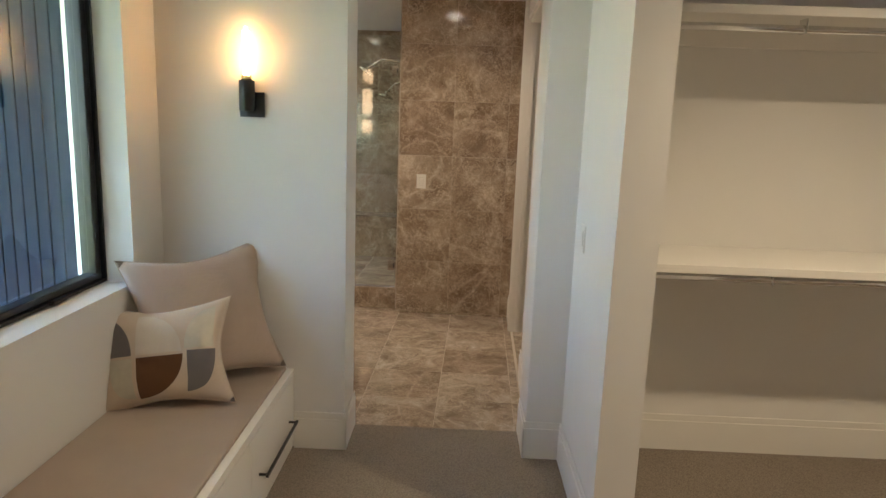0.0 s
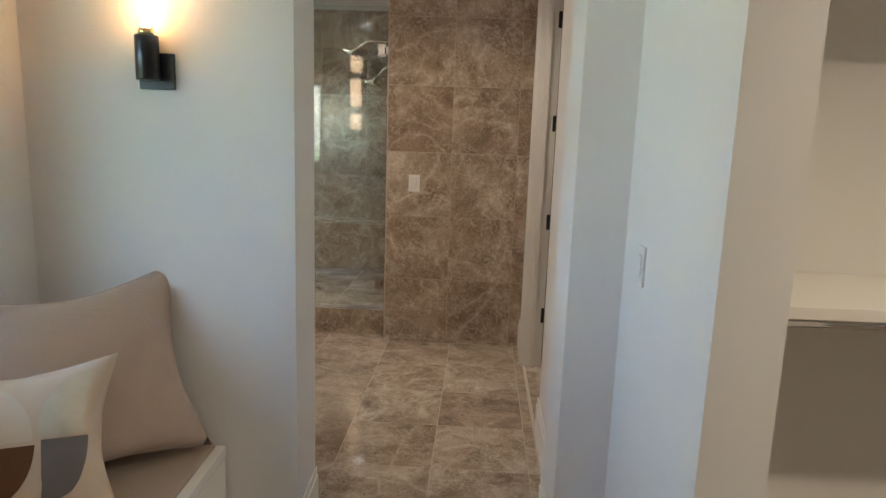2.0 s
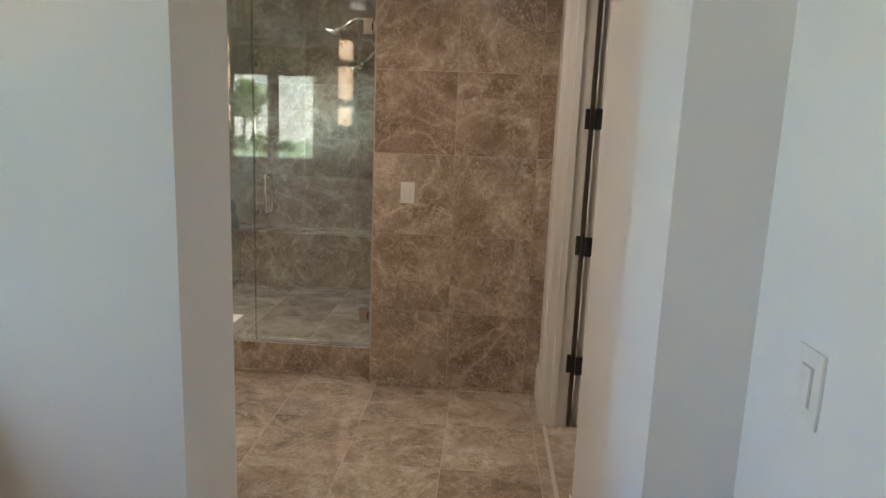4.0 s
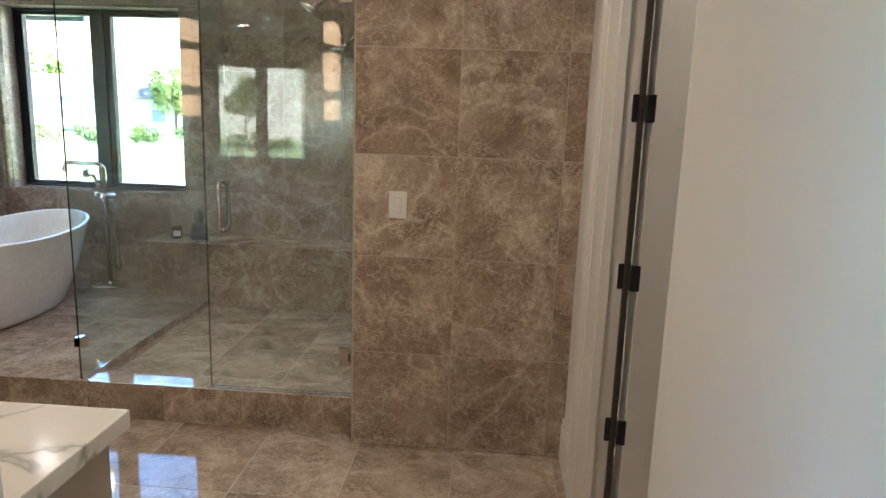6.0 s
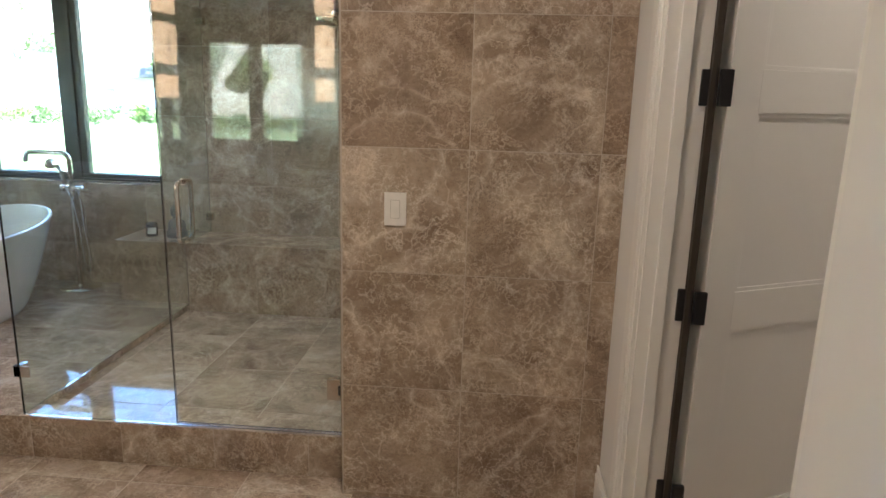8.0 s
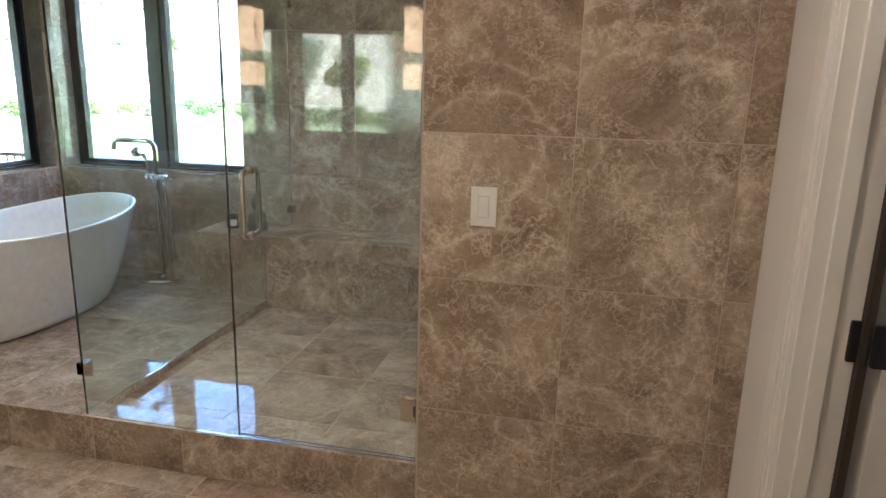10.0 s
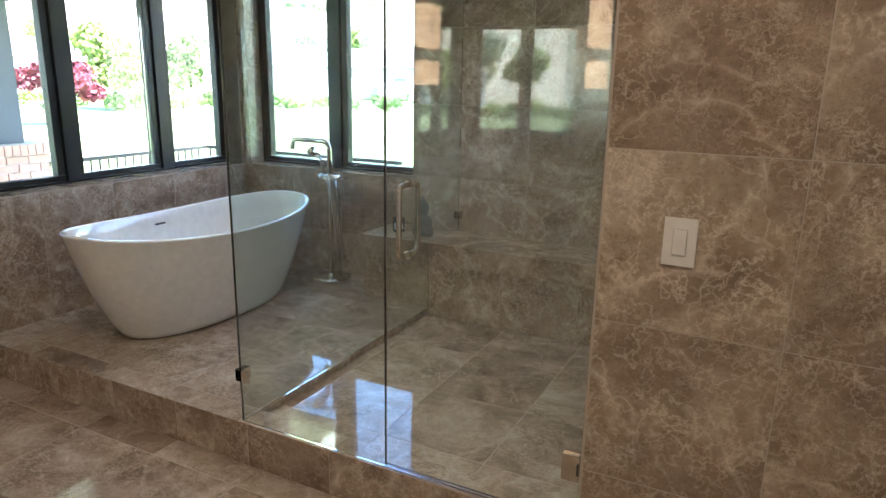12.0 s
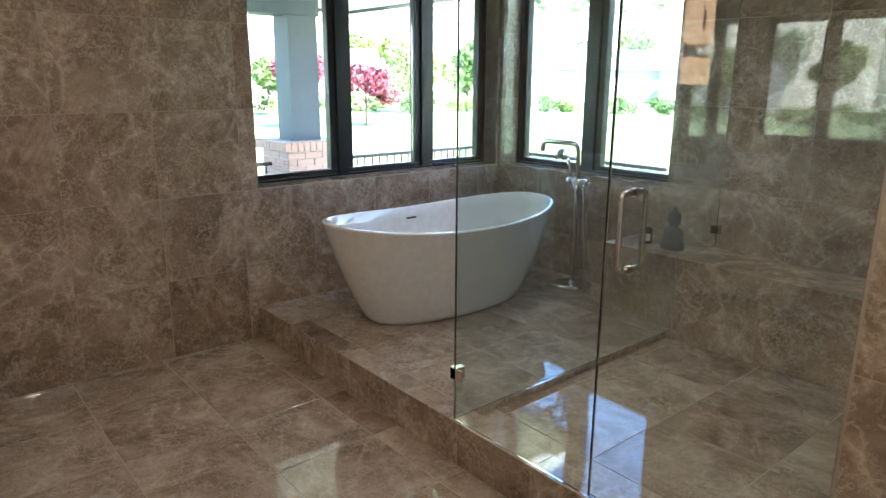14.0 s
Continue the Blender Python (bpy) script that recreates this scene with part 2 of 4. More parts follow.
# ---- mesh helpers ----
def link(name, bm, material, parent=None, smooth=False):
    me = bpy.data.meshes.new(name)
    bmesh.ops.recalc_face_normals(bm, faces=bm.faces)
    bm.to_mesh(me)
    bm.free()
    for m in (material if isinstance(material, (list, tuple)) else (material,)):
        me.materials.append(m)
    if smooth:
        for p in me.polygons:
            p.use_smooth = True
    ob = new(name, me)
    ob.parent = parent
    return ob


def part(name, bm, material, parent, label="", smooth=False):
    ob = link(name, bm, material, parent, smooth)
    return tagged(ob, label) if label else ob


def thing(name, label, category, at=(0, 0, 0), turn=0.0, group="", kind=""):
    ob = new(name)
    ob.empty_display_size = 0.1
    ob.matrix_world = pose(*at, 0, 0, turn)
    return tagged(ob, label, category, group, kind)


def box(x0, x1, y0, y1, z0, z1, bevel=0.0, bm=None, m=None):
    own = bmesh.new()
    bmesh.ops.create_cube(own, size=1, matrix=Matrix.Translation(((x0 + x1) / 2, (y0 + y1) / 2, (z0 + z1) / 2)) @ Matrix.Diagonal((x1 - x0, y1 - y0, z1 - z0, 1)))
    if bevel:
        bmesh.ops.bevel(own, geom=own.edges[:], offset=bevel, segments=2, profile=0.7, affect="EDGES")
    if m is not None:
        bmesh.ops.transform(own, matrix=m, verts=own.verts)
    if bm is None:
        return own
    tmp = bpy.data.meshes.new("tmp")
    own.to_mesh(tmp)
    bm.from_mesh(tmp)
    bpy.data.meshes.remove(tmp)
    own.free()
    return bm


def boxes(*rows, bevel=0.0, m=None):
    bm = bmesh.new()
    for r in rows:
        box(*r, bevel=bevel, bm=bm, m=m)
    return bm


def cylinder(a, b, r, r2=None, segs=20, bm=None):
    bm = bm or bmesh.new()
    a, b = Vector(a), Vector(b)
    turn = (b - a).to_track_quat("Z", "Y").to_matrix().to_4x4()
    bmesh.ops.create_cone(bm, cap_ends=True, segments=segs, radius1=r, radius2=r if r2 is None else r2, depth=(b - a).length, matrix=Matrix.Translation((a + b) / 2) @ turn)
    return bm


def tube(points, r, segs=12, bm=None):
    """A round bar swept along points, closed at its ends."""
    bm = bm or bmesh.new()
    pts = [Vector(p) for p in points]
    rings, up = [], Vector((0.31, 0.17, 0.93))
    for i, p in enumerate(pts):
        d = (pts[min(i + 1, len(pts) - 1)] - pts[max(i - 1, 0)]).normalized()
        side = d.cross(up).normalized()
        up = side.cross(d).normalized()
        rings.append([bm.verts.new(p + r * (math.cos(2 * math.pi * k / segs) * side + math.sin(2 * math.pi * k / segs) * up)) for k in range(segs)])
    for a, b in zip(rings, rings[1:]):
        for k in range(segs):
            bm.faces.new((a[k], a[(k + 1) % segs], b[(k + 1) % segs], b[k]))
    bm.faces.new(rings[0])
    bm.faces.new(rings[-1])
    return bm


def arc(centre, r, a0, a1, axis_u, axis_v, n=8):
    c, u, v = Vector(centre), Vector(axis_u), Vector(axis_v)
    return [c + r * (math.cos(radians(a0 + (a1 - a0) * i / n)) * u + math.sin(radians(a0 + (a1 - a0) * i / n)) * v) for i in range(n + 1)]


def lathe(profile, segs=32, centre=(0, 0, 0), bm=None):
    bm = bm or bmesh.new()
    rings = []
    for r, z in profile:
        rings.append([bm.verts.new((centre[0] + r * math.cos(2 * math.pi * k / segs), centre[1] + r * math.sin(2 * math.pi * k / segs), centre[2] + z)) for k in range(segs)])
    for a, b in zip(rings, rings[1:]):
        for k in range(segs):
            bm.faces.new((a[k], a[(k + 1) % segs], b[(k + 1) % segs], b[k]))
    bm.faces.new(rings[0])
    bm.faces.new(rings[-1])
    return bm


def structure(name, bm, material, label, category="wall"):
    return tagged(link(name, bm, material), label, category, kind="structure")


# ---- the rooms ----
# Bath: x -3.755..0.455, y 3.42..7.69. The dressing room is turned a little against it.
CZ = 2.66
BED = Matrix.Translation((0.018, 3.035, 0)) @ pose(0, 0, 0, 0, 0, 1.65)
LX, BY, RX, PY = -3.755, 7.69, 0.455, 5.60
W0, W1, HEAD, SILL = -3.695, -2.31, 2.283, 0.906
DEEP = 0.13
V0, V1 = 5.745, 7.665
CURB, PAN = 0.188, 0.14
G = 0.0012

floor = structure("floor", boxes((LX - 0.2, RX + 0.02, 3.20, BY + 0.2, -0.12, -G)), GROUT, "polished brown marble tile floor with thin pale joints", "floor")
carpet = structure("floor_carpet", boxes((-1.7, 3.2, -4.0, 0.30, -0.12, 0.008), m=BED), CARPET, "taupe loop pile carpet on the dressing room floor", "carpet")
wall_back = structure("wall_north", boxes(
    (LX - 0.2, W0, BY + G, BY + 0.2, 0, CZ), (W1, RX + 0.3, BY + G, BY + 0.2, 0, CZ),
    (W0, W1, BY + G, BY + 0.2, 0, SILL - G), (W0, W1, BY + G, BY + 0.2, HEAD + G, CZ)), GROUT, "brown marble tiled wall behind tub and shower", "wall")
wall_left = structure("wall_west", boxes(
    (LX - 0.2, LX - G, 3.0, V0, 0, CZ), (LX - 0.2, LX - G, V1, BY, 0, CZ),
    (LX - 0.2, LX - G, V0, V1, 0, SILL - G), (LX - 0.2, LX - G, V0, V1, HEAD + G, CZ)), GROUT, "brown marble tiled wall with wide black window", "wall")
pier = structure("wall_pier", boxes((-0.5538, RX + 0.15, PY + G, PY + 0.12, 0, CZ)), GROUT, "brown marble tiled wall end beside the shower", "wall")
shower_side = structure("wall_shower", boxes((-0.5538, -0.40, PY + 0.12, BY, 0, CZ)), GROUT, "brown marble tiled inner wall of the shower", "wall")
structure("wall_east", boxes((0.476, 0.58, 3.20, 4.17, 0, CZ), (RX, 0.58, 5.21, PY + G, 0, CZ), (RX + 0.01, 0.58, 4.17, 5.21, 2.46, CZ)), WHITE, "white painted wall with an open doorway")
structure("wall_dressing_west", boxes((-1.62, -0.51, 0.015, 0.31, 0, 3.0), m=BED), WHITE, "white painted wall beside the wide bathroom opening")
structure("wall_dressing_east", boxes((0.415, 0.752, 0.015, 0.31, 0, 3.0), m=BED), WHITE, "white painted wall stub beside the bathroom opening")
structure("wall_dressing_head", boxes((-0.51, 0.415, 0.015, 0.31, 2.75, 3.0), m=BED), WHITE, "white painted wall over the bathroom opening")
structure("wall_outer", boxes((-3.9, -1.62, 0.17, 0.31, 0, 3.0), m=BED), WHITE, "outer wall behind the dark siding")
structure("wall_vanity", boxes((LX - 0.1, -0.64, 3.18, 3.36, 0, CZ)), WHITE, "white painted wall behind the vanity")
structure("wall_wing", boxes((0.595, 0.752, -0.79, 0.015, 0, 3.0), m=BED), WHITE, "white painted end wall of the closet")
structure("wall_closet", boxes((0.752, 3.2, 0.185, 0.31, 0, 3.0), (3.05, 3.2, -4.0, 0.185, 0, 3.0), m=BED), WHITE, "warm white painted closet back wall")
structure("wall_window", boxes(
    (-1.625, -1.405, -0.29, 0.015, 0, 3.0), (-1.625, -1.405, -1.365, -0.29, 0, 0.925), (-1.625, -1.405, -1.365, -0.29, 2.45, 3.0), (-1.625, -1.405, -4.0, -1.365, 0, 3.0), m=BED), WHITE, "white painted wall with a deep window recess")
structure("wall_south", boxes((-1.66, 3.2, -4.15, -4.0, 0, 3.0), m=BED), WHITE, "white painted dressing room wall")
structure("ceiling_bath", boxes((LX - 0.2, RX + 0.3, 3.22, BY + 0.2, CZ, CZ + 0.15)), CEIL, "white painted bathroom ceiling", "ceiling")
structure("ceiling_dressing", boxes((-1.7, 3.2, -4.15, 0.31, 2.85, 3.0), m=BED), CEIL, "white painted dressing room ceiling", "ceiling")
# the small room past the open door
structure("wall_closet_bath", boxes((2.2, 2.35, 3.3, 6.8, 0, CZ), (0.58, 2.35, 6.7, 6.85, 0, CZ), (0.58, 2.35, 3.40, 3.5, 0, CZ)), WHITE, "white painted walls of the small side room")
structure("floor_side", boxes((0.475, 2.3, 3.4, 6.8, -0.12, -0.001)), FLOOR_TILE, "brown marble floor of the side room", "floor")
structure("ceiling_side", boxes((0.58, 2.35, 3.4, 6.85, CZ, CZ + 0.15)), CEIL, "white ceiling of the side room", "ceiling")


def baseboard(name, runs, m=None):
    """Tall board with a thin upper bead."""
    bm = bmesh.new()
    for x0, x1, y0, y1 in runs:
        box(x0, x1, y0, y1, 0, 0.17, 0.0015, bm, m)
        dx, dy = (0.004, 0) if x1 - x0 < y1 - y0 else (0, 0.004)
        box(x0 + dx, x1 - dx, y0 + dy, y1 - dy, 0.17, 0.205, 0.003, bm, m)
    return structure(name, bm, TRIM, "white painted baseboard with a beaded top", "baseboard")


baseboard("baseboard_left", [(-0.765, -0.497, 0.0, 0.015), (-0.51, -0.497, 0.0, 0.31)], BED)
baseboard("baseboard_right", [(0.402, 0.58, 0.0, 0.015), (0.402, 0.415, 0.0, 0.31), (0.58, 0.595, -0.79, 0.015)], BED)
baseboard("baseboard_wing", [(0.58, 0.767, -0.805, -0.79)], BED)
baseboard("baseboard_closet", [(0.752, 3.05, 0.17, 0.185)], BED)
baseboard("baseboard_bath", [(0.461, 0.476, 3.31, 4.165), (RX - 0.015, RX, 5.32, PY)])

# ---- tiles: each its own piece, alike ones share a mesh ----
P = 0.458
TILES = {}


def tile_mesh(rects, mate):
    key = (tuple(tuple(round(v, 3) for v in r) for r in rects), mate.name)
    if key not in TILES:
        verts, faces = [], []
        for u0, v0, u1, v1 in rects:
            n, c = len(verts), 0.0009
            verts += [(u0, v0, -G), (u1, v0, -G), (u1, v1, -G), (u0, v1, -G), (u0, v0, -c), (u1, v0, -c), (u1, v1, -c), (u0, v1, -c),
                      (u0 + c, v0 + c, 0), (u1 - c, v0 + c, 0), (u1 - c, v1 - c, 0), (u0 + c, v1 - c, 0)]
            for a in (0, 4):
                faces += [(n + a + i, n + a + (i + 1) % 4, n + a + 4 + (i + 1) % 4, n + a + 4 + i) for i in range(4)]
            faces.append((n + 8, n + 9, n + 10, n + 11))
        me = bpy.data.meshes.new("tile")
        me.from_pydata(verts, [], faces)
        me.materials.append(mate)
        TILES[key] = me
    return TILES[key]


def cut(r, hole):
    """What a hole leaves of a rectangle."""
    u0, v0, u1, v1 = r
    a0, b0, a1, b1 = max(u0, hole[0]), max(v0, hole[1]), min(u1, hole[2]), min(v1, hole[3])
    if a0 >= a1 or b0 >= b1:
        return [r]
    out = [(u0, v0, u1, b0), (u0, b1, u1, v1), (u0, b0, a0, b1), (a1, b0, u1, b1)]
    return [q for q in out if q[2] - q[0] > 0.004 and q[3] - q[1] > 0.004]


def tiling(parent, m, u_range, v_range, u0, v0, mate, holes=(), pu=P, pv=P, gap=0.0016, name="tile"):
    """Tiles on the plane m (its x and y across the face, z out of it)."""
    iu, iv = math.floor((u_range[0] - u0) / pu), math.floor((v_range[0] - v0) / pv)
    u = u0 + iu * pu
    while u < u_range[1]:
        v = v0 + iv * pv
        while v < v_range[1]:
            a = [max(u + gap, u_range[0]), max(v + gap, v_range[0]), min(u + pu - gap, u_range[1]), min(v + pv - gap, v_range[1])]
            if a[2] - a[0] > 0.01 and a[3] - a[1] > 0.01:
                rects = [tuple(a)]
                for h in holes:
                    rects = [q for r in rects for q in cut(r, h)]
                if rects:
                    ox, oy = a[0], a[1]
                    ob = new(name, tile_mesh([(r[0] - ox, r[1] - oy, r[2] - ox, r[3] - oy) for r in rects], mate))
                    ob.parent = parent
                    ob.matrix_world = m @ Matrix.Translation((ox, oy, 0))
            v += pv
        u += pu


def plane(origin, right, up):
    r, u = Vector(right), Vector(up)
    n = r.cross(u)
    return Matrix(((r.x, u.x, n.x, origin[0]), (r.y, u.y, n.y, origin[1]), (r.z, u.z, n.z, origin[2]), (0, 0, 0, 1)))


# ---- platform, curb, shower pan, bench ----
platform = structure("platform", boxes((LX, -1.985 - G, 5.705 + G, BY, 0, CURB - G), (-1.985 - G, -0.5538, 5.705 + G, 5.83, 0, CURB - G)), GROUT, "raised brown marble tiled tub deck and shower curb", "platform")
shower_pan = structure("shower_pan", boxes((-1.985 - G, -0.5538, 5.83, BY, 0, PAN - G)), GROUT, "brown marble tiled shower floor", "floor")
bench = structure("shower_bench", boxes((-2.44, -0.5538, 7.325, BY, 0.1, 0.47)), GROUT, "brown marble shower bench along the back wall", "bench")
part("bench_slab", boxes((-2.455, -0.548, 7.300, BY - 0.001, 0.472, 0.60), bevel=0.003), WALL_TILE, bench, "thick marble bench slab")


# ---- windows ----
def window(name, m, spans, z0, z1, label, crank=()):
    """Black casements side by side; m's x runs along the wall, its y out of the room."""
    top = thing(name, label, "window", kind="structure")
    top.matrix_world = m
    a, b = spans[0][0], spans[-1][1]
    f, fz, qz, h = 0.014, 0.012, 0.030, 0.034
    part("window_frame", boxes((a, b, 0.0, 0.11, z0, z0 + fz), (a, b, 0.0, 0.11, z1 - fz, z1), (a, a + f, 0.0, 0.11, z0 + fz, z1 - fz), (b - f, b, 0.0, 0.11, z0 + fz, z1 - fz),
                               *[(s[1] - h, s[1] + h, 0.0, 0.11, z0 + fz, z1 - fz) for s in spans[:-1]], bevel=0.003), FRAME, top)
    for s0, s1 in spans:
        lo, hi = (s0 + f if s0 == a else s0 + h), (s1 - f if s1 == b else s1 - h)
        lo, hi, q = lo + 0.003, hi - 0.003, 0.046
        y0, zz0, zz1 = 0.015, z0 + fz + 0.003, z1 - fz - 0.003
        sash = part("sash", boxes((lo, hi, y0, 0.075, zz0, zz0 + qz), (lo, hi, y0, 0.075, zz1 - qz, zz1), (lo, lo + q, y0, 0.075, zz0 + qz, zz1 - qz), (hi - q, hi, y0, 0.075, zz0 + qz, zz1 - qz), bevel=0.006), FRAME, top)
        pane = part("pane", boxes((lo + q, hi - q, 0.045, 0.051, zz0 + qz, zz1 - qz)), PANE, sash, "clear glass pane")
        pane.visible_shadow = False
    for c in crank:
        cr = part("crank", boxes((c - 0.05, c + 0.05, -0.018, 0.0, z0 + 0.004, z0 + 0.022), (c - 0.06, c + 0.03, -0.03, -0.018, z0 + 0.014, z0 + 0.026), bevel=0.004), BLACK, top, "folded black crank handle")
    return top


window("window_1", plane((0, BY + DEEP, 0), (1, 0, 0), (0, 1, 0)), [(W0 + 0.004, -3.005), (-3.005, W1 - 0.004)], SILL + 0.004, HEAD - 0.004, "black framed twin casement window over the tub", (-3.1, -2.5))
window("window_2", plane((LX - DEEP, 0, 0), (0, 1, 0), (-1, 0, 0)), [(V0 + 0.004, 6.405), (6.405, 7.087), (7.087, V1 - 0.004)], SILL + 0.004, HEAD - 0.004, "black framed triple casement window beside the tub", (6.05, 7.2))
window("window_3", BED @ plane((-1.525, 0, 0), (0, 1, 0), (-1, 0, 0)), [(-1.361, -0.294)], 0.929, 2.446, "black framed window above the bench seat", (-0.68,))

# ---- shower glass ----
GY, GT = 5.716, 2.38


def pane_thing(name, label, bm):
    ob = tagged(link(name, bm, SHOWER_GLASS, enclosure), label)
    ob.visible_shadow = False
    return ob


enclosure = thing("shower_enclosure", "frameless clear glass shower enclosure with nickel fittings", "shower enclosure")
front = pane_thing("shower_panel", "fixed clear glass shower panel on the marble curb", boxes((-1.968, -1.288, GY, GY + 0.01, CURB + 0.003, GT)))
side = bmesh.new()
vs = [side.verts.new((-1.974, y, z)) for y, z in ((GY + 0.012, CURB + 0.003), (7.296, CURB + 0.003), (7.296, 0.604), (BY - 0.002, 0.604), (BY - 0.002, GT), (GY + 0.012, GT))]
f = side.faces.new(vs)
ext = bmesh.ops.extrude_face_region(side, geom=[f])
bmesh.ops.translate(side, verts=[v for v in ext["geom"] if isinstance(v, bmesh.types.BMVert)], vec=(0.01, 0, 0))
side_panel = pane_thing("shower_panel", "clear glass shower side panel notched over the bench", side)
door = pane_thing("shower_door", "frameless clear glass shower door with nickel pull", boxes((-1.282, -0.575, GY, GY + 0.01, CURB + 0.016, GT)))
part("sweep", boxes((-1.282, -0.575, GY - 0.001, GY + 0.011, CURB + 0.004, CURB + 0.016)), glass("sweep_plastic", (0.75, 0.80, 0.95), 0.25), door, "clear plastic door sweep")
# pull handle, one bow on each face
hx, hz0, hz1 = -1.198, 0.992, 1.222
for sgn, y0 in ((-1, GY), (1, GY + 0.01)):
    yo = y0 + sgn * 0.055
    pts = [(hx, y0, hz0)] + arc((hx, yo - sgn * 0.02, hz0 + 0.02), 0.02, -90, 0, (0, sgn, 0), (0, 0, 1)) + arc((hx, yo - sgn * 0.02, hz1 - 0.02), 0.02, 0, 90, (0, sgn, 0), (0, 0, 1)) + [(hx, y0, hz1)]
    pull = part("pull_handle", tube(pts, 0.0095, 14), NICKEL, door, "polished nickel bow pull", True)
for z in (hz0, hz1):
    part("washer", cylinder((hx, GY - 0.004, z), (hx, GY + 0.014, z), 0.014), NICKEL, door, "nickel washer")
for z in (0.395, 2.085):
    hinge = part("glass_hinge", boxes((-0.640, -0.586, GY - 0.008, GY + 0.018, z - 0.045, z + 0.045), (-0.586, -0.557, GY - 0.005, GY + 0.015, z - 0.028, z + 0.028), (-0.562, -0.556, GY - 0.020, GY + 0.03, z - 0.045, z + 0.045), bevel=0.002), NICKEL, door, "polished nickel wall hinge")
    part("hinge_pin", boxes((-0.592, -0.586, GY - 0.010, GY - 0.007, z - 0.02, z + 0.02)), BLACK, door)
for z in (0.39,):
    part("glass_clip", boxes((-1.9856, -1.915, GY - 0.006, GY - 0.001, z - 0.025, z + 0.025), (-1.9856, -1.952, GY - 0.006, GY + 0.05, z - 0.025, z + 0.025), bevel=0.002), NICKEL, front, "polished nickel corner clip")
for z in (0.71, 2.0):
    part("glass_clip", boxes((-1.9856, -1.936, BY - 0.045, BY - 0.001, z - 0.022, z + 0.022), bevel=0.002), NICKEL, side_panel, "nickel wall clip")

# ---- tub ----
def tub():
    top = thing("bathtub", "white freestanding oval soaking tub on the marble deck", "bathtub", (-3.105, 6.630, CURB))
    N = 64
    bm = bmesh.new()

    def ring(a, b, z, lift=0.0, e=2.25):
        out = []
        for k in range(N):
            t = 2 * math.pi * k / N
            c, s = math.cos(t), math.sin(t)
            y = math.copysign(abs(s) ** (2 / e), s)
            out.append(bm.verts.new((b * math.copysign(abs(c) ** (2 / e), c), a * y, z + lift * y * y)))
        return out
    L, Bw, H = 0.80, 0.40, 0.545
    rings = [ring(0.52, 0.235, 0.0), ring(0.555, 0.257, 0.012), ring(0.575, 0.27, 0.04)]
    for i in range(1, 9):
        q = i / 8
        rings.append(ring(0.575 + (L - 0.575) * q ** 0.9, 0.27 + (Bw - 0.27) * q ** 0.8, 0.04 + (H - 0.055) * q, 0.055 * q ** 3))
    rings += [ring(L + 0.004, Bw + 0.004, H - 0.006, 0.055), ring(L, Bw, H + 0.001, 0.055), ring(L - 0.010, Bw - 0.010, H + 0.003, 0.055), ring(L - 0.022, Bw - 0.022, H - 0.006, 0.055)]
    for i in range(1, 9):
        q = i / 8
        rings.append(ring(L - 0.03 - 0.24 * q ** 1.3, Bw - 0.03 - 0.11 * q ** 1.5, H - 0.01 - 0.42 * q, 0.055 * (1 - q) ** 2))
    rings += [ring(0.46, 0.21, 0.115), ring(0.30, 0.12, 0.105)]
    for a, b in zip(rings, rings[1:]):
        for k in range(N):
            bm.faces.new((a[k], a[(k + 1) % N], b[(k + 1) % N], b[k]))
    bm.faces.new(rings[0])
    bm.faces.new(rings[-1])
    part("shell", bm, PORCELAIN, top, "", True)
    part("overflow_slot", boxes((-0.352, -0.343, -0.035, 0.035, 0.475, 0.486), bevel=0.003), BLACK, top, "dark overflow slot")
    part("drain", cylinder((0, 0, 0.105), (0, 0, 0.112), 0.035), CHROME, top)
    return top


tub()


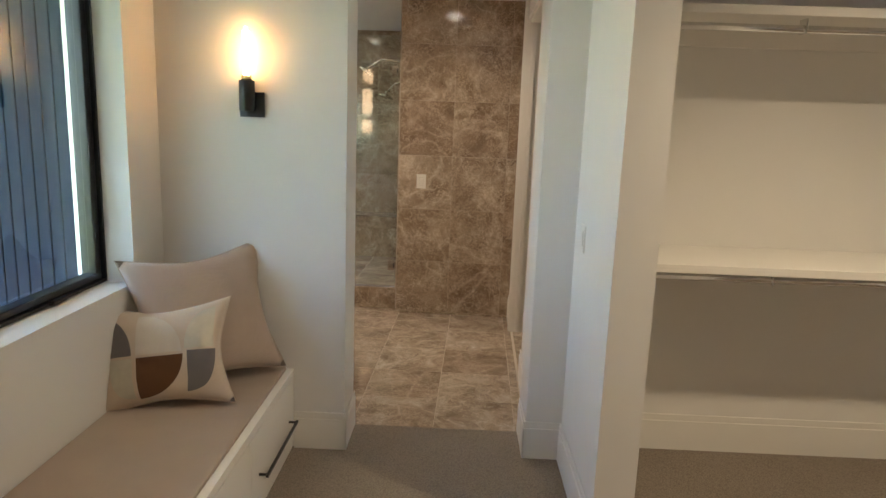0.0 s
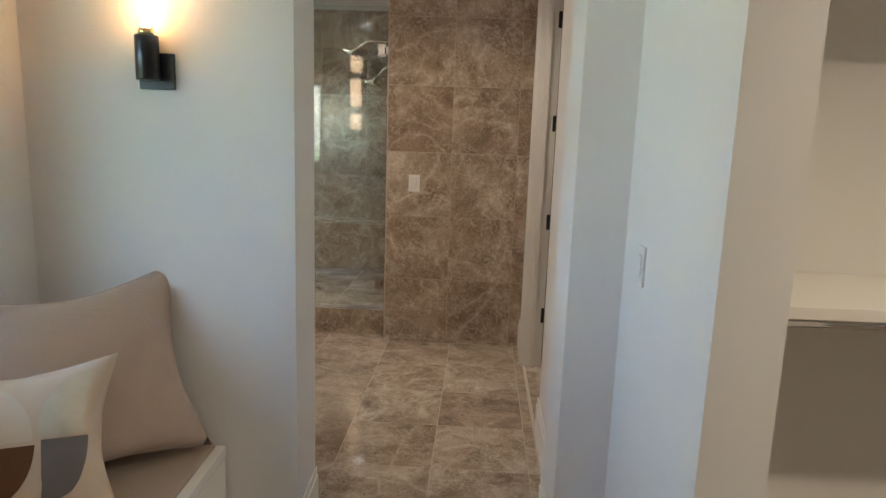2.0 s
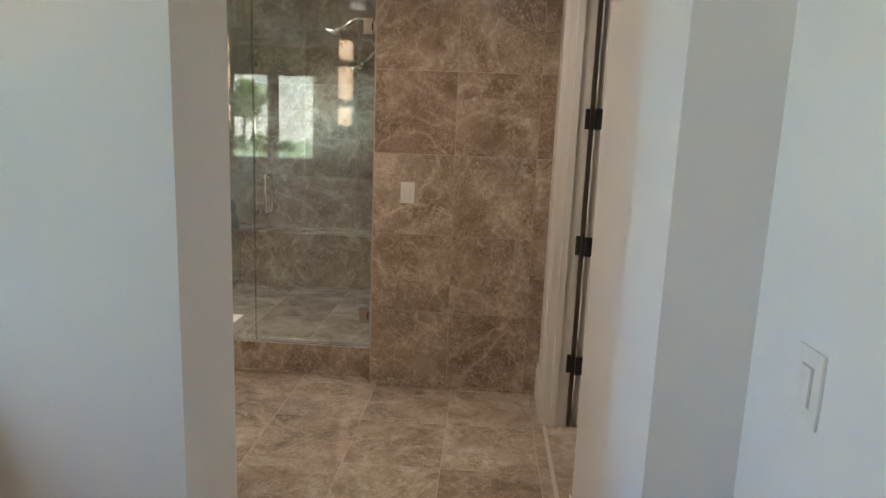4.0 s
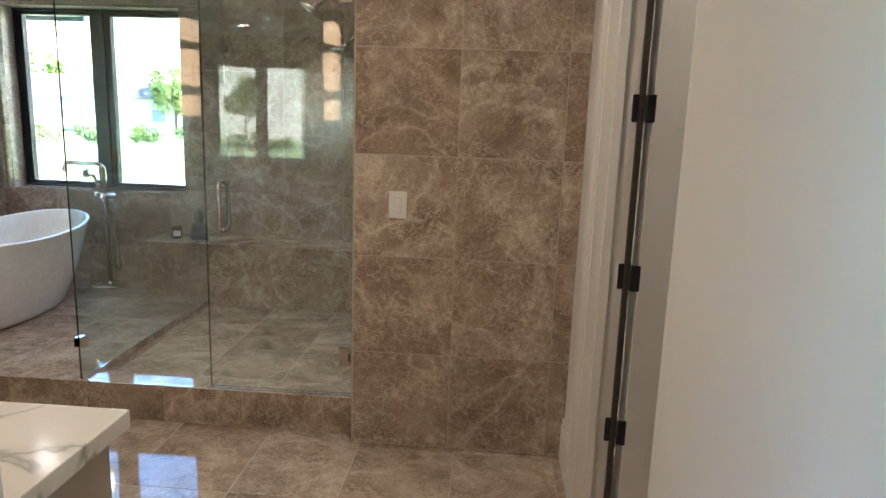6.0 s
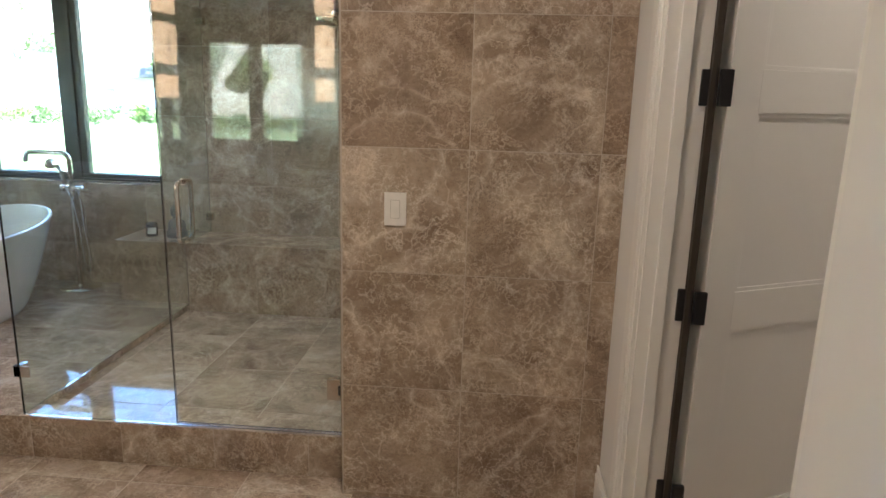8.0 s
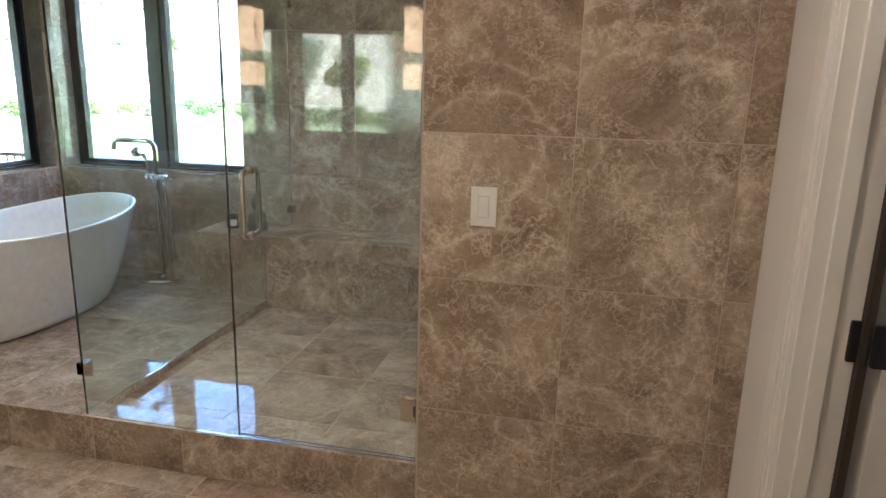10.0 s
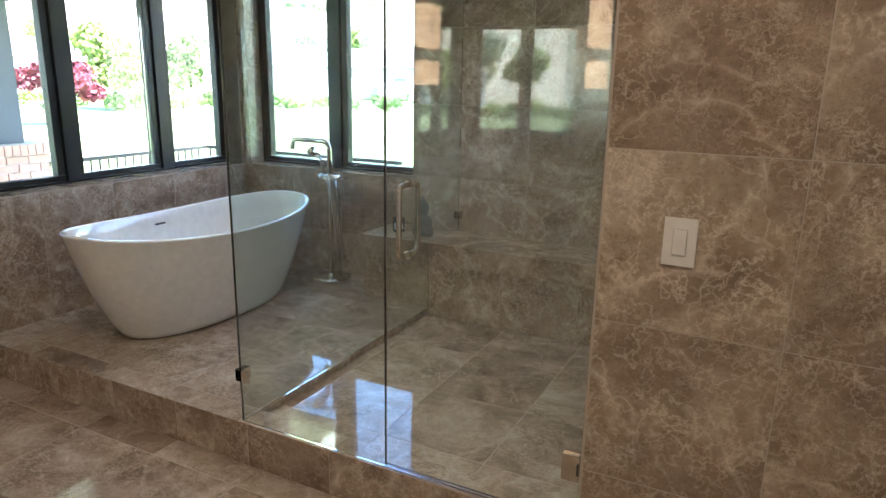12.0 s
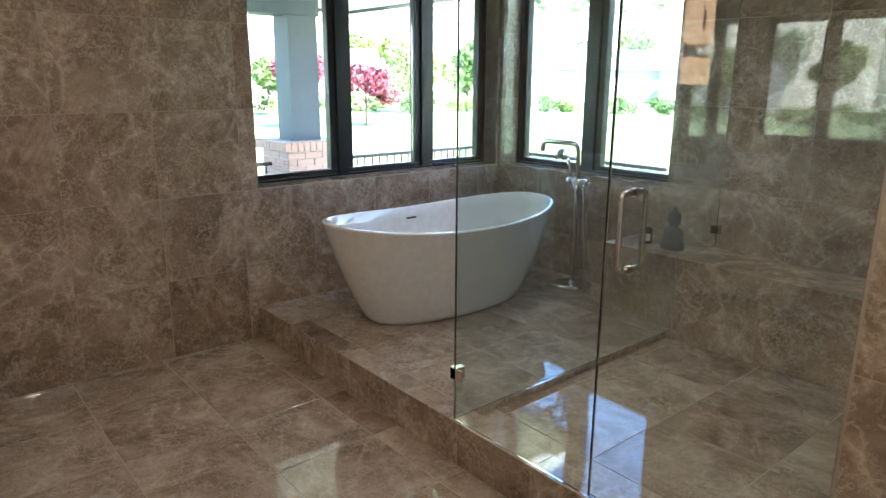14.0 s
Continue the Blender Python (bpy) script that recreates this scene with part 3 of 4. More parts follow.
def tub_filler():
    x, y = -2.87, 7.54
    top = thing("tub_filler", "polished nickel floor-mounted tub filler with hand shower", "faucet", (x, y, CURB))
    part("flange", lathe([(DEEP + 0.002, 0), (DEEP + 0.002, 0.006), (0.056, 0.012), (0.02, 0.016), (0.018, 0.03)], 32), NICKEL, top, "", True)
    pts = [(0, 0, 0.01), (0, 0, 0.4), (0, 0, 0.70), (0, 0, 0.88)] + arc((-0.055, 0, 0.885), 0.055, 0, 90, (1, 0, 0), (0, 0, 1)) + [(-0.15, 0, 0.94)] + arc((-0.27, 0, 0.905), 0.035, 90, 165, (1, 0, 0), (0, 0, 1), 6) + [(-0.310, 0, 0.872)]
    part("riser", tube(pts, 0.0165, 16), NICKEL, top, "", True)
    part("valve_body", cylinder((-0.055, 0, 0.700), (0.055, 0, 0.700), 0.019), NICKEL, top, "", True)
    for s in (-1, 1):
        h = part("valve_handle", cylinder((0.05 * s, 0, 0.70), (0.075 * s, 0, 0.70), 0.022), NICKEL, top, "", True)
        part("lever", boxes((DEEP + 0.002 * s - 0.006, DEEP + 0.002 * s + 0.006, -0.04, 0.012, 0.697, 0.712), bevel=0.003), NICKEL, h)
    part("cradle", boxes((-0.06, 0.0, -0.012, 0.012, 0.80, 0.82), bevel=0.004), NICKEL, top)
    hs = part("hand_shower", tube([(-0.035, -0.02, 0.73), (-0.045, -0.025, 0.80), (-0.07, -0.03, 0.86)], 0.014, 12), NICKEL, top, "", True)
    part("spray_head", cylinder((-DEEP + 0.002, -0.03, 0.862), (-0.095, -0.045, 0.872), 0.030, 0.034), NICKEL, hs, "", True)
    part("hose", tube([(0.03, 0.01, 0.69), (0.046, 0.015, 0.62), (0.050, 0.02, 0.45), (0.072, 0.022, 0.25), (0.078, 0.022, 0.15), (0.060, 0.02, 0.11), (0.040, 0.012, 0.18), (0.028, 0.005, 0.42), (0.012, -0.02, 0.62), (-0.035, -0.02, 0.73)], 0.0065, 8), CHROME, top, "braided metal hose", True)
    return top


tub_filler()


def shower_heads():
    def head(at, wall_at, elbow, tilt, label):
        top = thing("shower_fixture", label, "shower fixture", wall_at)
        w = Vector(wall_at)
        e, a = Vector(elbow) - w, Vector(at) - w
        part("escutcheon", cylinder((0, 0, 0), (-0.014, 0, 0), 0.032), NICKEL, top, "", True)
        part("arm", tube([(0, 0, 0), tuple(e * 0.5), tuple(e * 0.94), tuple(e * 0.98 + a * 0.02), tuple((e + a) / 2), tuple(a)], 0.0115, 12), NICKEL, top, "", True)
        d = Vector(tilt).normalized()
        part("joint", cylinder(a - d * 0.02, a + d * 0.012, 0.016, 0.020), NICKEL, top, "", True)
        bm = cylinder(a + d * 0.010, a + d * 0.030, 0.028, 0.078, 32)
        cylinder(a + d * 0.030, a + d * 0.044, 0.080, 0.080, 32, bm)
        part("spray_face", bm, NICKEL, top, "round nickel spray face", True)
    head((-1.01, 6.70, 2.17), (-0.555, 6.70, 2.24), (-0.88, 6.70, 2.26), (-0.55, -0.1, -0.85), "polished nickel shower head on a jointed wall arm")
    head((-0.80, 6.55, 1.93), (-0.555, 6.55, 2.07), (-0.72, 6.55, 2.02), (-0.25, -0.1, -0.95), "smaller polished nickel shower head on a wall arm")
    for z, y in ((1.77, 6.7), (1.42, 6.5)):
        v = thing("shower_valve", "polished nickel shower valve knob on the tiled wall", "valve", (-0.555, y, z))
        part("plate", cylinder((0, 0, 0), (-0.010, 0, 0), 0.045), NICKEL, v, "", True)
        part("knob", cylinder((-0.01, 0, 0), (-0.06, 0, 0), 0.020, 0.024), NICKEL, v, "", True)


shower_heads()


# ---- things on the bench ----
def bench_things():
    c = thing("candle", "dark glass jar candle with pale label on the bench", "candle", (-2.290, 7.475, 0.600))
    part("jar", lathe([(0.036, 0), (0.038, 0.004), (0.038, 0.085), (0.033, 0.088), (0.032, 0.06), (0.0, 0.058)][:5], 28), DARKGLASS, c, "", True)
    lb = bmesh.new()
    for k in range(10):
        a0, a1 = radians(-100 + k * 9 - 45 + 40), radians(-100 + (k + 1) * 9 - 45 + 40)
        lb.faces.new([lb.verts.new((0.0386 * math.cos(a), 0.0386 * math.sin(a), z)) for a, z in ((a0, 0.018), (a1, 0.018), (a1, 0.06), (a0, 0.06))])
    part("label", lb, LABEL, c, "plain pale paper label")
    bm = lathe([(0.095, 0), (0.10, 0.02), (0.098, 0.05), (0.085, 0.075), (0.085, 0.10), (0.080, 0.14), (0.066, 0.165), (0.036, 0.18), (0.033, 0.195), (0.047, 0.21), (0.055, 0.24), (0.053, 0.27), (0.040, 0.295), (0.026, 0.305), (0.022, 0.32), (0.012, 0.335), (0.003, 0.345)], 28)
    for v in bm.verts:
        v.co.y *= 0.72
        v.co += Vector((0.004 * noise.noise(v.co * 40), 0.004 * noise.noise(v.co * 40 + Vector((5, 0, 0))), 0))
    st = tagged(link("statuette", bm, STONE, None, True), "dark grey stone bust statuette on the marble bench", "statue")
    st.scale = (0.70, 0.70, 0.70)
    st.location = (-2.108, 7.465, 0.600)


bench_things()


# ---- switches ----
def switch(name, m, label):
    top = thing(name, label, "light switch")
    top.matrix_world = m
    part("plate", boxes((-0.040, 0.040, -0.061, 0.061, 0, 0.006), bevel=0.002), PLASTIC, top)
    rk = part("rocker_frame", boxes((-0.0175, 0.0175, -0.034, 0.034, 0.006, 0.0072), bevel=0.0005), plain("switch_gap", (0.55, 0.53, 0.48), 0.4), top)
    part("rocker", boxes((-0.0155, 0.0155, -0.032, 0.032, 0.0072, 0.010), bevel=0.001), PLASTIC, top)
    for y in (-0.048, 0.048):
        part("screw", cylinder((0, y, 0.006), (0, y, 0.0068), 0.0028, segs=10), PLASTIC, top)


switch("light_switch", plane((-0.351, PY - 0.0005, 1.169), (1, 0, 0), (0, 0, 1)), "white rocker light switch on the marble wall")
switch("light_switch", BED @ plane((0.5945, -0.20, 1.19), (0, -1, 0), (0, 0, 1)), "white rocker light switch on the painted wall")


# ---- doorway and door leaf ----
def doorway():
    top = thing("door_1", "open white panelled door with black hinges", "door", (0.595, 5.195, 0), 0, "", "structure")
    leaf_m = pose(0, 0, 0, 0, 0, 26)
    W, H, T = 0.90, 2.42, 0.044
    st = 0.115
    rows = [(0.0, st, 0.0, T, 0.012, H), (W - st, W, 0.0, T, 0.012, H)]
    rails = [(0.012, 0.25), (0.90, 1.02), (1.55, 1.67), (H - 0.12, H)]
    rows += [(st, W - st, 0.0, T, a, b) for a, b in rails]
    door_leaf = part("leaf", boxes(*[(r[0] + 0.030, r[1] + 0.030, r[2] - 0.03, r[3] - 0.03, r[4], r[5]) for r in rows], bevel=0.0015, m=leaf_m), TRIM, top)
    for (a, b), (c, d) in zip(rails, rails[1:]):
        part("panel", boxes((st + 0.030, W - st + 0.030, -0.02, 0.004, b, c), m=leaf_m), TRIM, door_leaf, "recessed white door panel")
        bead = bmesh.new()
        for r in ((st, st + 0.012, b, c), (W - st - 0.012, W - st, b, c), (st, W - st, b, b + 0.012), (st, W - st, c - 0.012, c)):
            box(r[0] + 0.030, r[1] + 0.030, -0.0265, -0.02, r[2], r[3], 0.002, bead, leaf_m)
        part("bead", bead, TRIM, door_leaf)
    for z in (0.355, 0.985, 1.615, 2.245):
        # black butt hinge with rounded corners: a leaf on the jamb, one on the door edge, the barrel between
        hg = part("hinge", boxes((-0.036, -0.002, -0.012, 0.006, z - 0.050, z + 0.050), bevel=0.006), BLACK, top, "black door hinge")
        part("hinge_leaf", boxes((0.006, 0.042, -0.042, -0.024, z - 0.050, z + 0.050), bevel=0.006), BLACK, hg)
        part("barrel", cylinder((0, -0.020, z - 0.053), (0, -0.020, z + 0.053), 0.0075), BLACK, hg)
    return top


doorway()
structure("trim_door", boxes(
    # far jamb and stop
    (RX - 0.002, 0.58, 5.190, 5.208, 0, 2.46), (0.49, 0.525, 5.176, 5.190, 0, 2.46), (0.478, 0.58, 4.172, 4.188, 0, 2.46), (0.478, 0.58, 4.188, 5.190, 2.44, 2.46), bevel=0.0015), TRIM, "white painted door jamb", "door frame")
# dark brown strip closes the hinge-side gap and paints its shade
structure("trim_seal", boxes((0.5805, 0.600, 5.168, 5.200, 0.01, 2.44)), plain("gap_shade", (0.045, 0.035, 0.025), 0.6), "dark strip for the shade in the door gap", "door frame")
cas = bmesh.new()
for y0, s, xw in ((5.200, 1, RX),):
    for a, b, t in ((0.0, 0.012, 0.014), (0.012, 0.020, 0.021), (0.020, 0.028, 0.014), (0.028, 0.037, 0.022), (0.037, 0.108, 0.018)):
        ya, yb = sorted((y0 + s * a, y0 + s * b))
        box(xw - t, xw - 0.0005, ya, yb, 0, 2.55, 0.003, cas)
structure("trim_casing", cas, TRIM, "white stepped door casing", "door frame")

# ---- vanity, mirror and sconces ----
def vanity():
    top = thing("vanity", "taupe vanity cabinet under a quartz top", "cabinet")
    part("body", boxes((-3.0, -0.746, 3.362, 3.943, 0.10, 0.858), bevel=0.002), CABINET, top)
    part("toe_kick", boxes((-2.98, -0.76, 3.362, 3.89, 0.0, 0.10)), CABINET, top)
    for i in range(4):
        x = -2.98 + i * 0.555
        d = part("door", boxes((x + 0.004, x + 0.551, 3.943, 3.963, 0.13, 0.84), bevel=0.002), CABINET, top)
        part("handle", tube([(x + 0.30, 3.963, 0.80), (x + 0.30, 3.976, 0.80), (x + 0.42, 3.976, 0.80), (x + 0.42, 3.963, 0.80)], 0.005, 8), BLACK, d)
    tagged(link("countertop", boxes((-3.02, -0.716, 3.362, 3.981, 0.858, 0.900), bevel=0.003), QUARTZ), "white veined quartz vanity countertop", "countertop")
    mi = thing("mirror", "large frameless vanity mirror on the wall", "mirror")
    mi.matrix_world = pose(-2.05, 3.418, 0, 0.37, 0, -2.0)
    part("glass", boxes((-1.225, 1.225, -0.003, 0.003, 1.02, 2.32)), MIRROR, mi)
    part("backing", boxes((-1.225, 1.225, -0.013, -0.004, 1.02, 2.32)), BLACK, mi)
    for x in (-2.385, -1.235):
        s = thing("wall_sconce", "tall three-tier glowing glass vanity sconce", "wall lamp", (x, 3.48 + 0.035 * (-2.05 - x), 0), -2.0, "vanity sconces")
        part("stem", cylinder((0, 0, 1.50), (0, 0, 2.20), 0.008), NICKEL, s)
        part("back_plate", boxes((-0.03, 0.03, -0.061, -0.045, 1.82, 1.94), bevel=0.003), NICKEL, s)
        part("bracket", boxes((-0.008, 0.008, -0.046, 0.0, 1.87, 1.89)), NICKEL, s)
        for a, b in ((1.505, 1.660), (1.745, 2.015), (2.095, 2.250)):
            part("shade", cylinder((0, 0, a), (0, 0, b), 0.052, segs=28), TUBE, s, "glowing frosted glass shade", True)
        for a, b in ((1.660, 1.682), (1.723, 1.745), (2.015, 2.037), (2.073, 2.095)):
            part("band", cylinder((0, 0, a), (0, 0, b), 0.030, segs=24), NICKEL, s, "nickel band", True)


vanity()

# ---- dressing room things ----
def bench_seat():
    top = thing("window_bench", "white built-in window bench with drawers", "bench")
    top.matrix_world = BED
    part("carcass", boxes((-1.403, -0.787, -3.2, 0.013, 0.0, 0.402)), TRIM, top)
    part("rim", boxes((-0.800, -0.765, -3.2, 0.012, 0.396, 0.432), bevel=0.002), TRIM, top)
    part("plinth", boxes((-0.787, -0.775, -3.2, 0.012, 0.0, 0.045)), TRIM, top)
    y = 0.008
    for w in (0.70, 0.86, 0.86):
        d = part("drawer", boxes((-0.787, -0.766, y - w + 0.004, y - 0.004, 0.052, 0.390), bevel=0.003), TRIM, top, "white drawer front")
        c = y - w / 2
        part("handle", tube([(-0.766, c - 0.25, 0.192), (-0.728, c - 0.25, 0.192)], 0.006, 8, tube([(-0.766, c + 0.25, 0.192), (-0.728, c + 0.25, 0.192)], 0.006, 8, boxes((-0.734, -0.722, c - 0.265, c + 0.265, 0.186, 0.198), bevel=0.002))), BLACK, d, "slim black bar handle")
        y -= w
    cu = tagged(link("seat_cushion", boxes((-1.403, -0.802, -3.2, 0.011, 0.404, 0.444), bevel=0.012), CUSHION), "flat tan fabric seat cushion on the window bench", "cushion")
    cu.matrix_world = BED


bench_seat()


def pillow_point(u, v, w, h, t, side, seed):
    """A point of a stuffed cushion's surface, u and v from -1 to 1."""
    full = max(0.0, (1 - abs(u) ** 2.6)) ** 0.55 * max(0.0, (1 - abs(v) ** 2.6)) ** 0.55
    pinch = 1 - 0.19 * (1 - (u * v) ** 2) * max(abs(u), abs(v)) ** 3
    x, y = 0.5 * w * u * pinch, 0.5 * h * v * pinch
    rip = 0.006 * noise.noise(Vector((u * 3.1 + seed, v * 2.7, seed))) + 0.003 * noise.noise(Vector((u * 9 + seed, v * 8, seed * 2)))
    return Vector((x, y, side * (0.5 * t * full + 0.004) + rip * min(1, full + 0.25)))


def pillow(name, w, h, t, mate, label, m, seed, patches=()):
    bm = bmesh.new()
    n = 26
    grid = {}
    for s in (1, -1):
        for i in range(n + 1):
            for j in range(n + 1):
                u, v = 2 * i / n - 1, 2 * j / n - 1
                if s == -1 and (i in (0, n) or j in (0, n)):
                    grid[s, i, j] = grid[1, i, j]
                else:
                    grid[s, i, j] = bm.verts.new(pillow_point(u, v, w, h, t, s, seed))
        for i in range(n):
            for j in range(n):
                bm.faces.new((grid[s, i, j], grid[s, i + 1, j], grid[s, i + 1, j + 1], grid[s, i, j + 1]))
    top = tagged(link(name, bm, mate, None, True), label, "pillow")
    top.matrix_world = m
    edge = [pillow_point(u, v, w, h, t, 1, seed) - Vector((0, 0, 0.004)) for u, v in
            [(-1 + 2 * i / 16, -1) for i in range(16)] + [(1, -1 + 2 * i / 16) for i in range(16)] + [(1 - 2 * i / 16, 1) for i in range(16)] + [(-1, 1 - 2 * i / 16) for i in range(17)]]
    part("seam", tube(edge, 0.0035, 6), mate, top, "", True)
    for kind, cu, cv, ru, rv, mate2, lab in patches:
        # quarter discs and rectangles laid on the face, from corner (cu, cv) over (ru, rv)
        pb = bmesh.new()
        g, k = {}, 14
        for i in range(k + 1):
            for j in range(k + 1):
                a, b = i / k, j / k
                if kind == "quarter":
                    rr, an = a, b * math.pi / 2
                    du, dv = rr * math.cos(an), rr * math.sin(an)
                else:
                    du, dv = a, b
                q = pillow_point(cu + ru * du, cv + rv * dv, w, h, t, 1, seed)
                g[i, j] = pb.verts.new(q + Vector((0, 0, 0.0022)))
        for i in range(k):
            for j in range(k):
                pb.faces.new((g[i, j], g[i + 1, j], g[i + 1, j + 1], g[i, j + 1]))
        part("patch", pb, mate2, top, lab, True)
    return top


def on_bench(u, v, z, lean, turn, roll=0):
    """A cushion standing on the bench: leaned back by lean, turned round the vertical."""
    return BED @ Matrix.Translation((u, v, z)) @ pose(0, 0, 0, 0, 0, turn) @ pose(0, 0, 0, 90 - lean, 0, 0) @ pose(0, 0, 0, 0, 0, roll)


pillow("throw_pillow", 0.66, 0.64, 0.17, LINEN, "large beige linen pillow leaning in the bench corner", on_bench(-1.115, -0.223, 0.757, 19, 40, 4), 3.0)
pillow("throw_pillow", 0.56, 0.46, 0.16, CREAM, "cream patterned pillow with grey, brown and silver shapes", on_bench(-1.205, -0.45, 0.648, 24, 8, 6), 8.0, (
    ("quarter", -0.95, 0.02, 0.52, 0.78, GREY, "dark grey quarter disc"),
    ("quarter", -0.36, 0.02, 0.66, 0.80, WHITEF, "off-white quarter disc"),
    ("quarter", 0.84, 0.06, -0.50, 0.80, SILVER, "silver foil quarter disc"),
    ("quarter", -0.36, -0.03, 0.68, -0.82, BROWN, "brown quarter disc"),
    ("quarter", 0.38, 0.02, 0.50, -0.80, GREY, "dark grey quarter disc"),
    ("quarter", -0.42, -0.03, -0.46, -0.80, SILVER, "silver quarter disc")))


def sconce():
    m = BED @ Matrix.Translation((-0.952, 0.0145, 1.726))
    top = thing("wall_sconce", "black wall sconce with a glowing tubular bulb", "wall lamp")
    top.matrix_world = m
    part("back_plate", boxes((-0.057, 0.057, -0.016, 0.0, -0.057, 0.057), bevel=0.003), BLACK, top)
    part("arm", boxes((-0.012, 0.012, -0.04, -0.015, -0.02, 0.02), bevel=0.002), BLACK, top)
    part("holder", lathe([(0.0, -0.03), (0.034, -0.03), (0.036, -0.027), (0.036, 0.105), (0.034, 0.108), (0.0, 0.108)][1:5], 32, (-0.013, -0.046, 0)), BLACK, top, "", True)
    part("socket", cylinder((-0.013, -0.046, 0.108), (-0.013, -0.046, 0.128), 0.024), BRASS, top, "brass bulb socket", True)
    part("filament", cylinder((-0.013, -0.046, 0.135), (-0.013, -0.046, 0.325), 0.0105), BULB, top, "glowing filament", True)
    bulb = part("bulb", lathe([(0.018, 0.128), (0.020, 0.14), (0.020, 0.315), (0.016, 0.335), (0.008, 0.345)], 24, (-0.013, -0.046, 0)), PANE, top, "clear tubular glass bulb", True)
    bulb.visible_shadow = False


sconce()


def closet():
    for name, z, zr in (("closet_shelf", 1.112, 1.045), ("closet_shelf", 2.185, 2.108)):
        top = thing(name, "white painted closet shelf with a hanging rod", "shelf", group="closet shelves")
        top.matrix_world = BED
        part("board", boxes((0.754, 3.048, -0.325, 0.183, z - 0.036, z), bevel=0.002), TRIM, top)
        part("cleat", boxes((0.754, 3.048, 0.165, 0.184, z - 0.11, z - 0.037), bevel=0.001), TRIM, top)
        part("rod", cylinder((0.754, -0.24, zr), (3.048, -0.24, zr), 0.016), CHROME, top, "chrome closet rod", True)
        for x in (0.755, 1.42, 2.3):
            part("bracket", boxes((x, x + 0.006, -0.27, -0.21, zr - 0.02, z - 0.037)), CHROME, top, "chrome rod bracket")


closet()
for x, z in ((1.52, 1.92), (1.36, 0.90)):
    pp = tagged(link("wall_patch", boxes((x, x + 0.10, 0.1835, 0.1860, z, z + 0.12), bevel=0.0004, m=BED), WHITE), "white cover plate on the closet wall", "cover plate")


# ---- ceiling lights ----
def downlight(x, y, z, energy, m=None, warm=(1.0, 0.77, 0.51)):
    top = thing("downlight", "round recessed ceiling downlight, lit", "ceiling light", group="downlights")
    top.matrix_world = (m or Matrix()) @ Matrix.Translation((x, y, z))
    part("trim_ring", lathe([(0.055, -0.002), (0.075, -0.006), (0.078, -0.001), (0.078, 0.0)], 32), CEIL, top)
    part("diffuser", cylinder((0, 0, -0.001), (0, 0, -0.004), 0.055, segs=28), CAN, top, "glowing diffuser")
    lamp("downlight_lamp", "AREA", top.matrix_world @ Matrix.Translation((0, 0, -0.012)), energy, warm, disk=0.11, spread=radians(130))


for x, y, share in ((-0.15, 4.75, 0.68), (-2.6, 4.75, 0.32), (-1.4, 4.75, 0.58), (-1.25, 6.75, 0.20), (-2.9, 6.7, 0.50)):
    downlight(x, y, CZ, CAN_BATH * share, None, (1.0, 0.77, 0.51) if y < 5 else (1.0, 0.90, 0.79))
for x, y in ((0.1, -0.9), (0.1, -2.6), (-1.0, -1.7)):
    downlight(x, y, 2.85, CAN_BED, BED)
downlight(1.7, -1.5, 2.85, CAN_CLOSET, BED, (1.0, 0.75, 0.44))
downlight(1.3, 5.0, CZ, CAN_SIDE)


# ---- outdoors ----
structure("ground", boxes((-900, 900, -900, 900, -1.2, -0.6)), LAWN, "wide mown green lawn", "lawn")
hill = bmesh.new()
hv = {}
for i in range(81):
    for j in range(25):
        a = radians(-60 + 160 * i / 80)
        r = 75 + 22 * j
        h = -1.0 + 125 * (1 - math.exp(-(j / 24) * 1.9)) * (0.75 + 0.5 * noise.noise(Vector((i * 0.09, j * 0.05, 2)))) + 5 * noise.noise(Vector((i * 0.5, j * 0.4, 7))) * min(1, j / 3)
        hv[i, j] = hill.verts.new((-r * math.sin(a), 4 + r * math.cos(a), h))
for i in range(80):
    for j in range(24):
        hill.faces.new((hv[i, j], hv[i + 1, j], hv[i + 1, j + 1], hv[i, j + 1]))
structure("backdrop", hill, HILL, "dry grassy hillside with scattered trees", "hill")


def spot(bearing, dist):
    a = radians(bearing)
    return (-0.1 - dist * math.sin(a), 4.05 + dist * math.cos(a))


def leaf_cloud(n, rx, ry, rz, centre, size, rng, lumps=7):
    """Many small leaf clumps in an uneven crown made of lumps."""
    verts, faces = [], []
    seeds = [(rng.uniform(-0.6, 0.6), rng.uniform(-0.6, 0.6), rng.uniform(-0.5, 0.6), rng.uniform(0.35, 0.6)) for _ in range(lumps)]
    for _ in range(n):
        sx, sy, sz, sr = rng.choice(seeds)
        d = Vector((rng.gauss(0, 1), rng.gauss(0, 1), rng.gauss(0, 1))).normalized() * sr * rng.uniform(0.55, 1.05)
        c = Vector((centre[0] + rx * (sx + d.x), centre[1] + ry * (sy + d.y), centre[2] + rz * (sz + d.z)))
        a = Vector((rng.gauss(0, 1), rng.gauss(0, 1), rng.gauss(0, 1))).normalized()
        b = a.cross(Vector((rng.gauss(0, 1), rng.gauss(0, 1), rng.gauss(0, 1)))).normalized()
        s = size * rng.uniform(0.6, 1.4)
        k = len(verts)
        verts += [c - a * s, c + b * s * 0.6, c + a * s, c - b * s * 0.6]
        faces.append((k, k + 1, k + 2, k + 3))
    me = bpy.data.meshes.new("crown")
    me.from_pydata([tuple(v) for v in verts], [], faces)
    return me


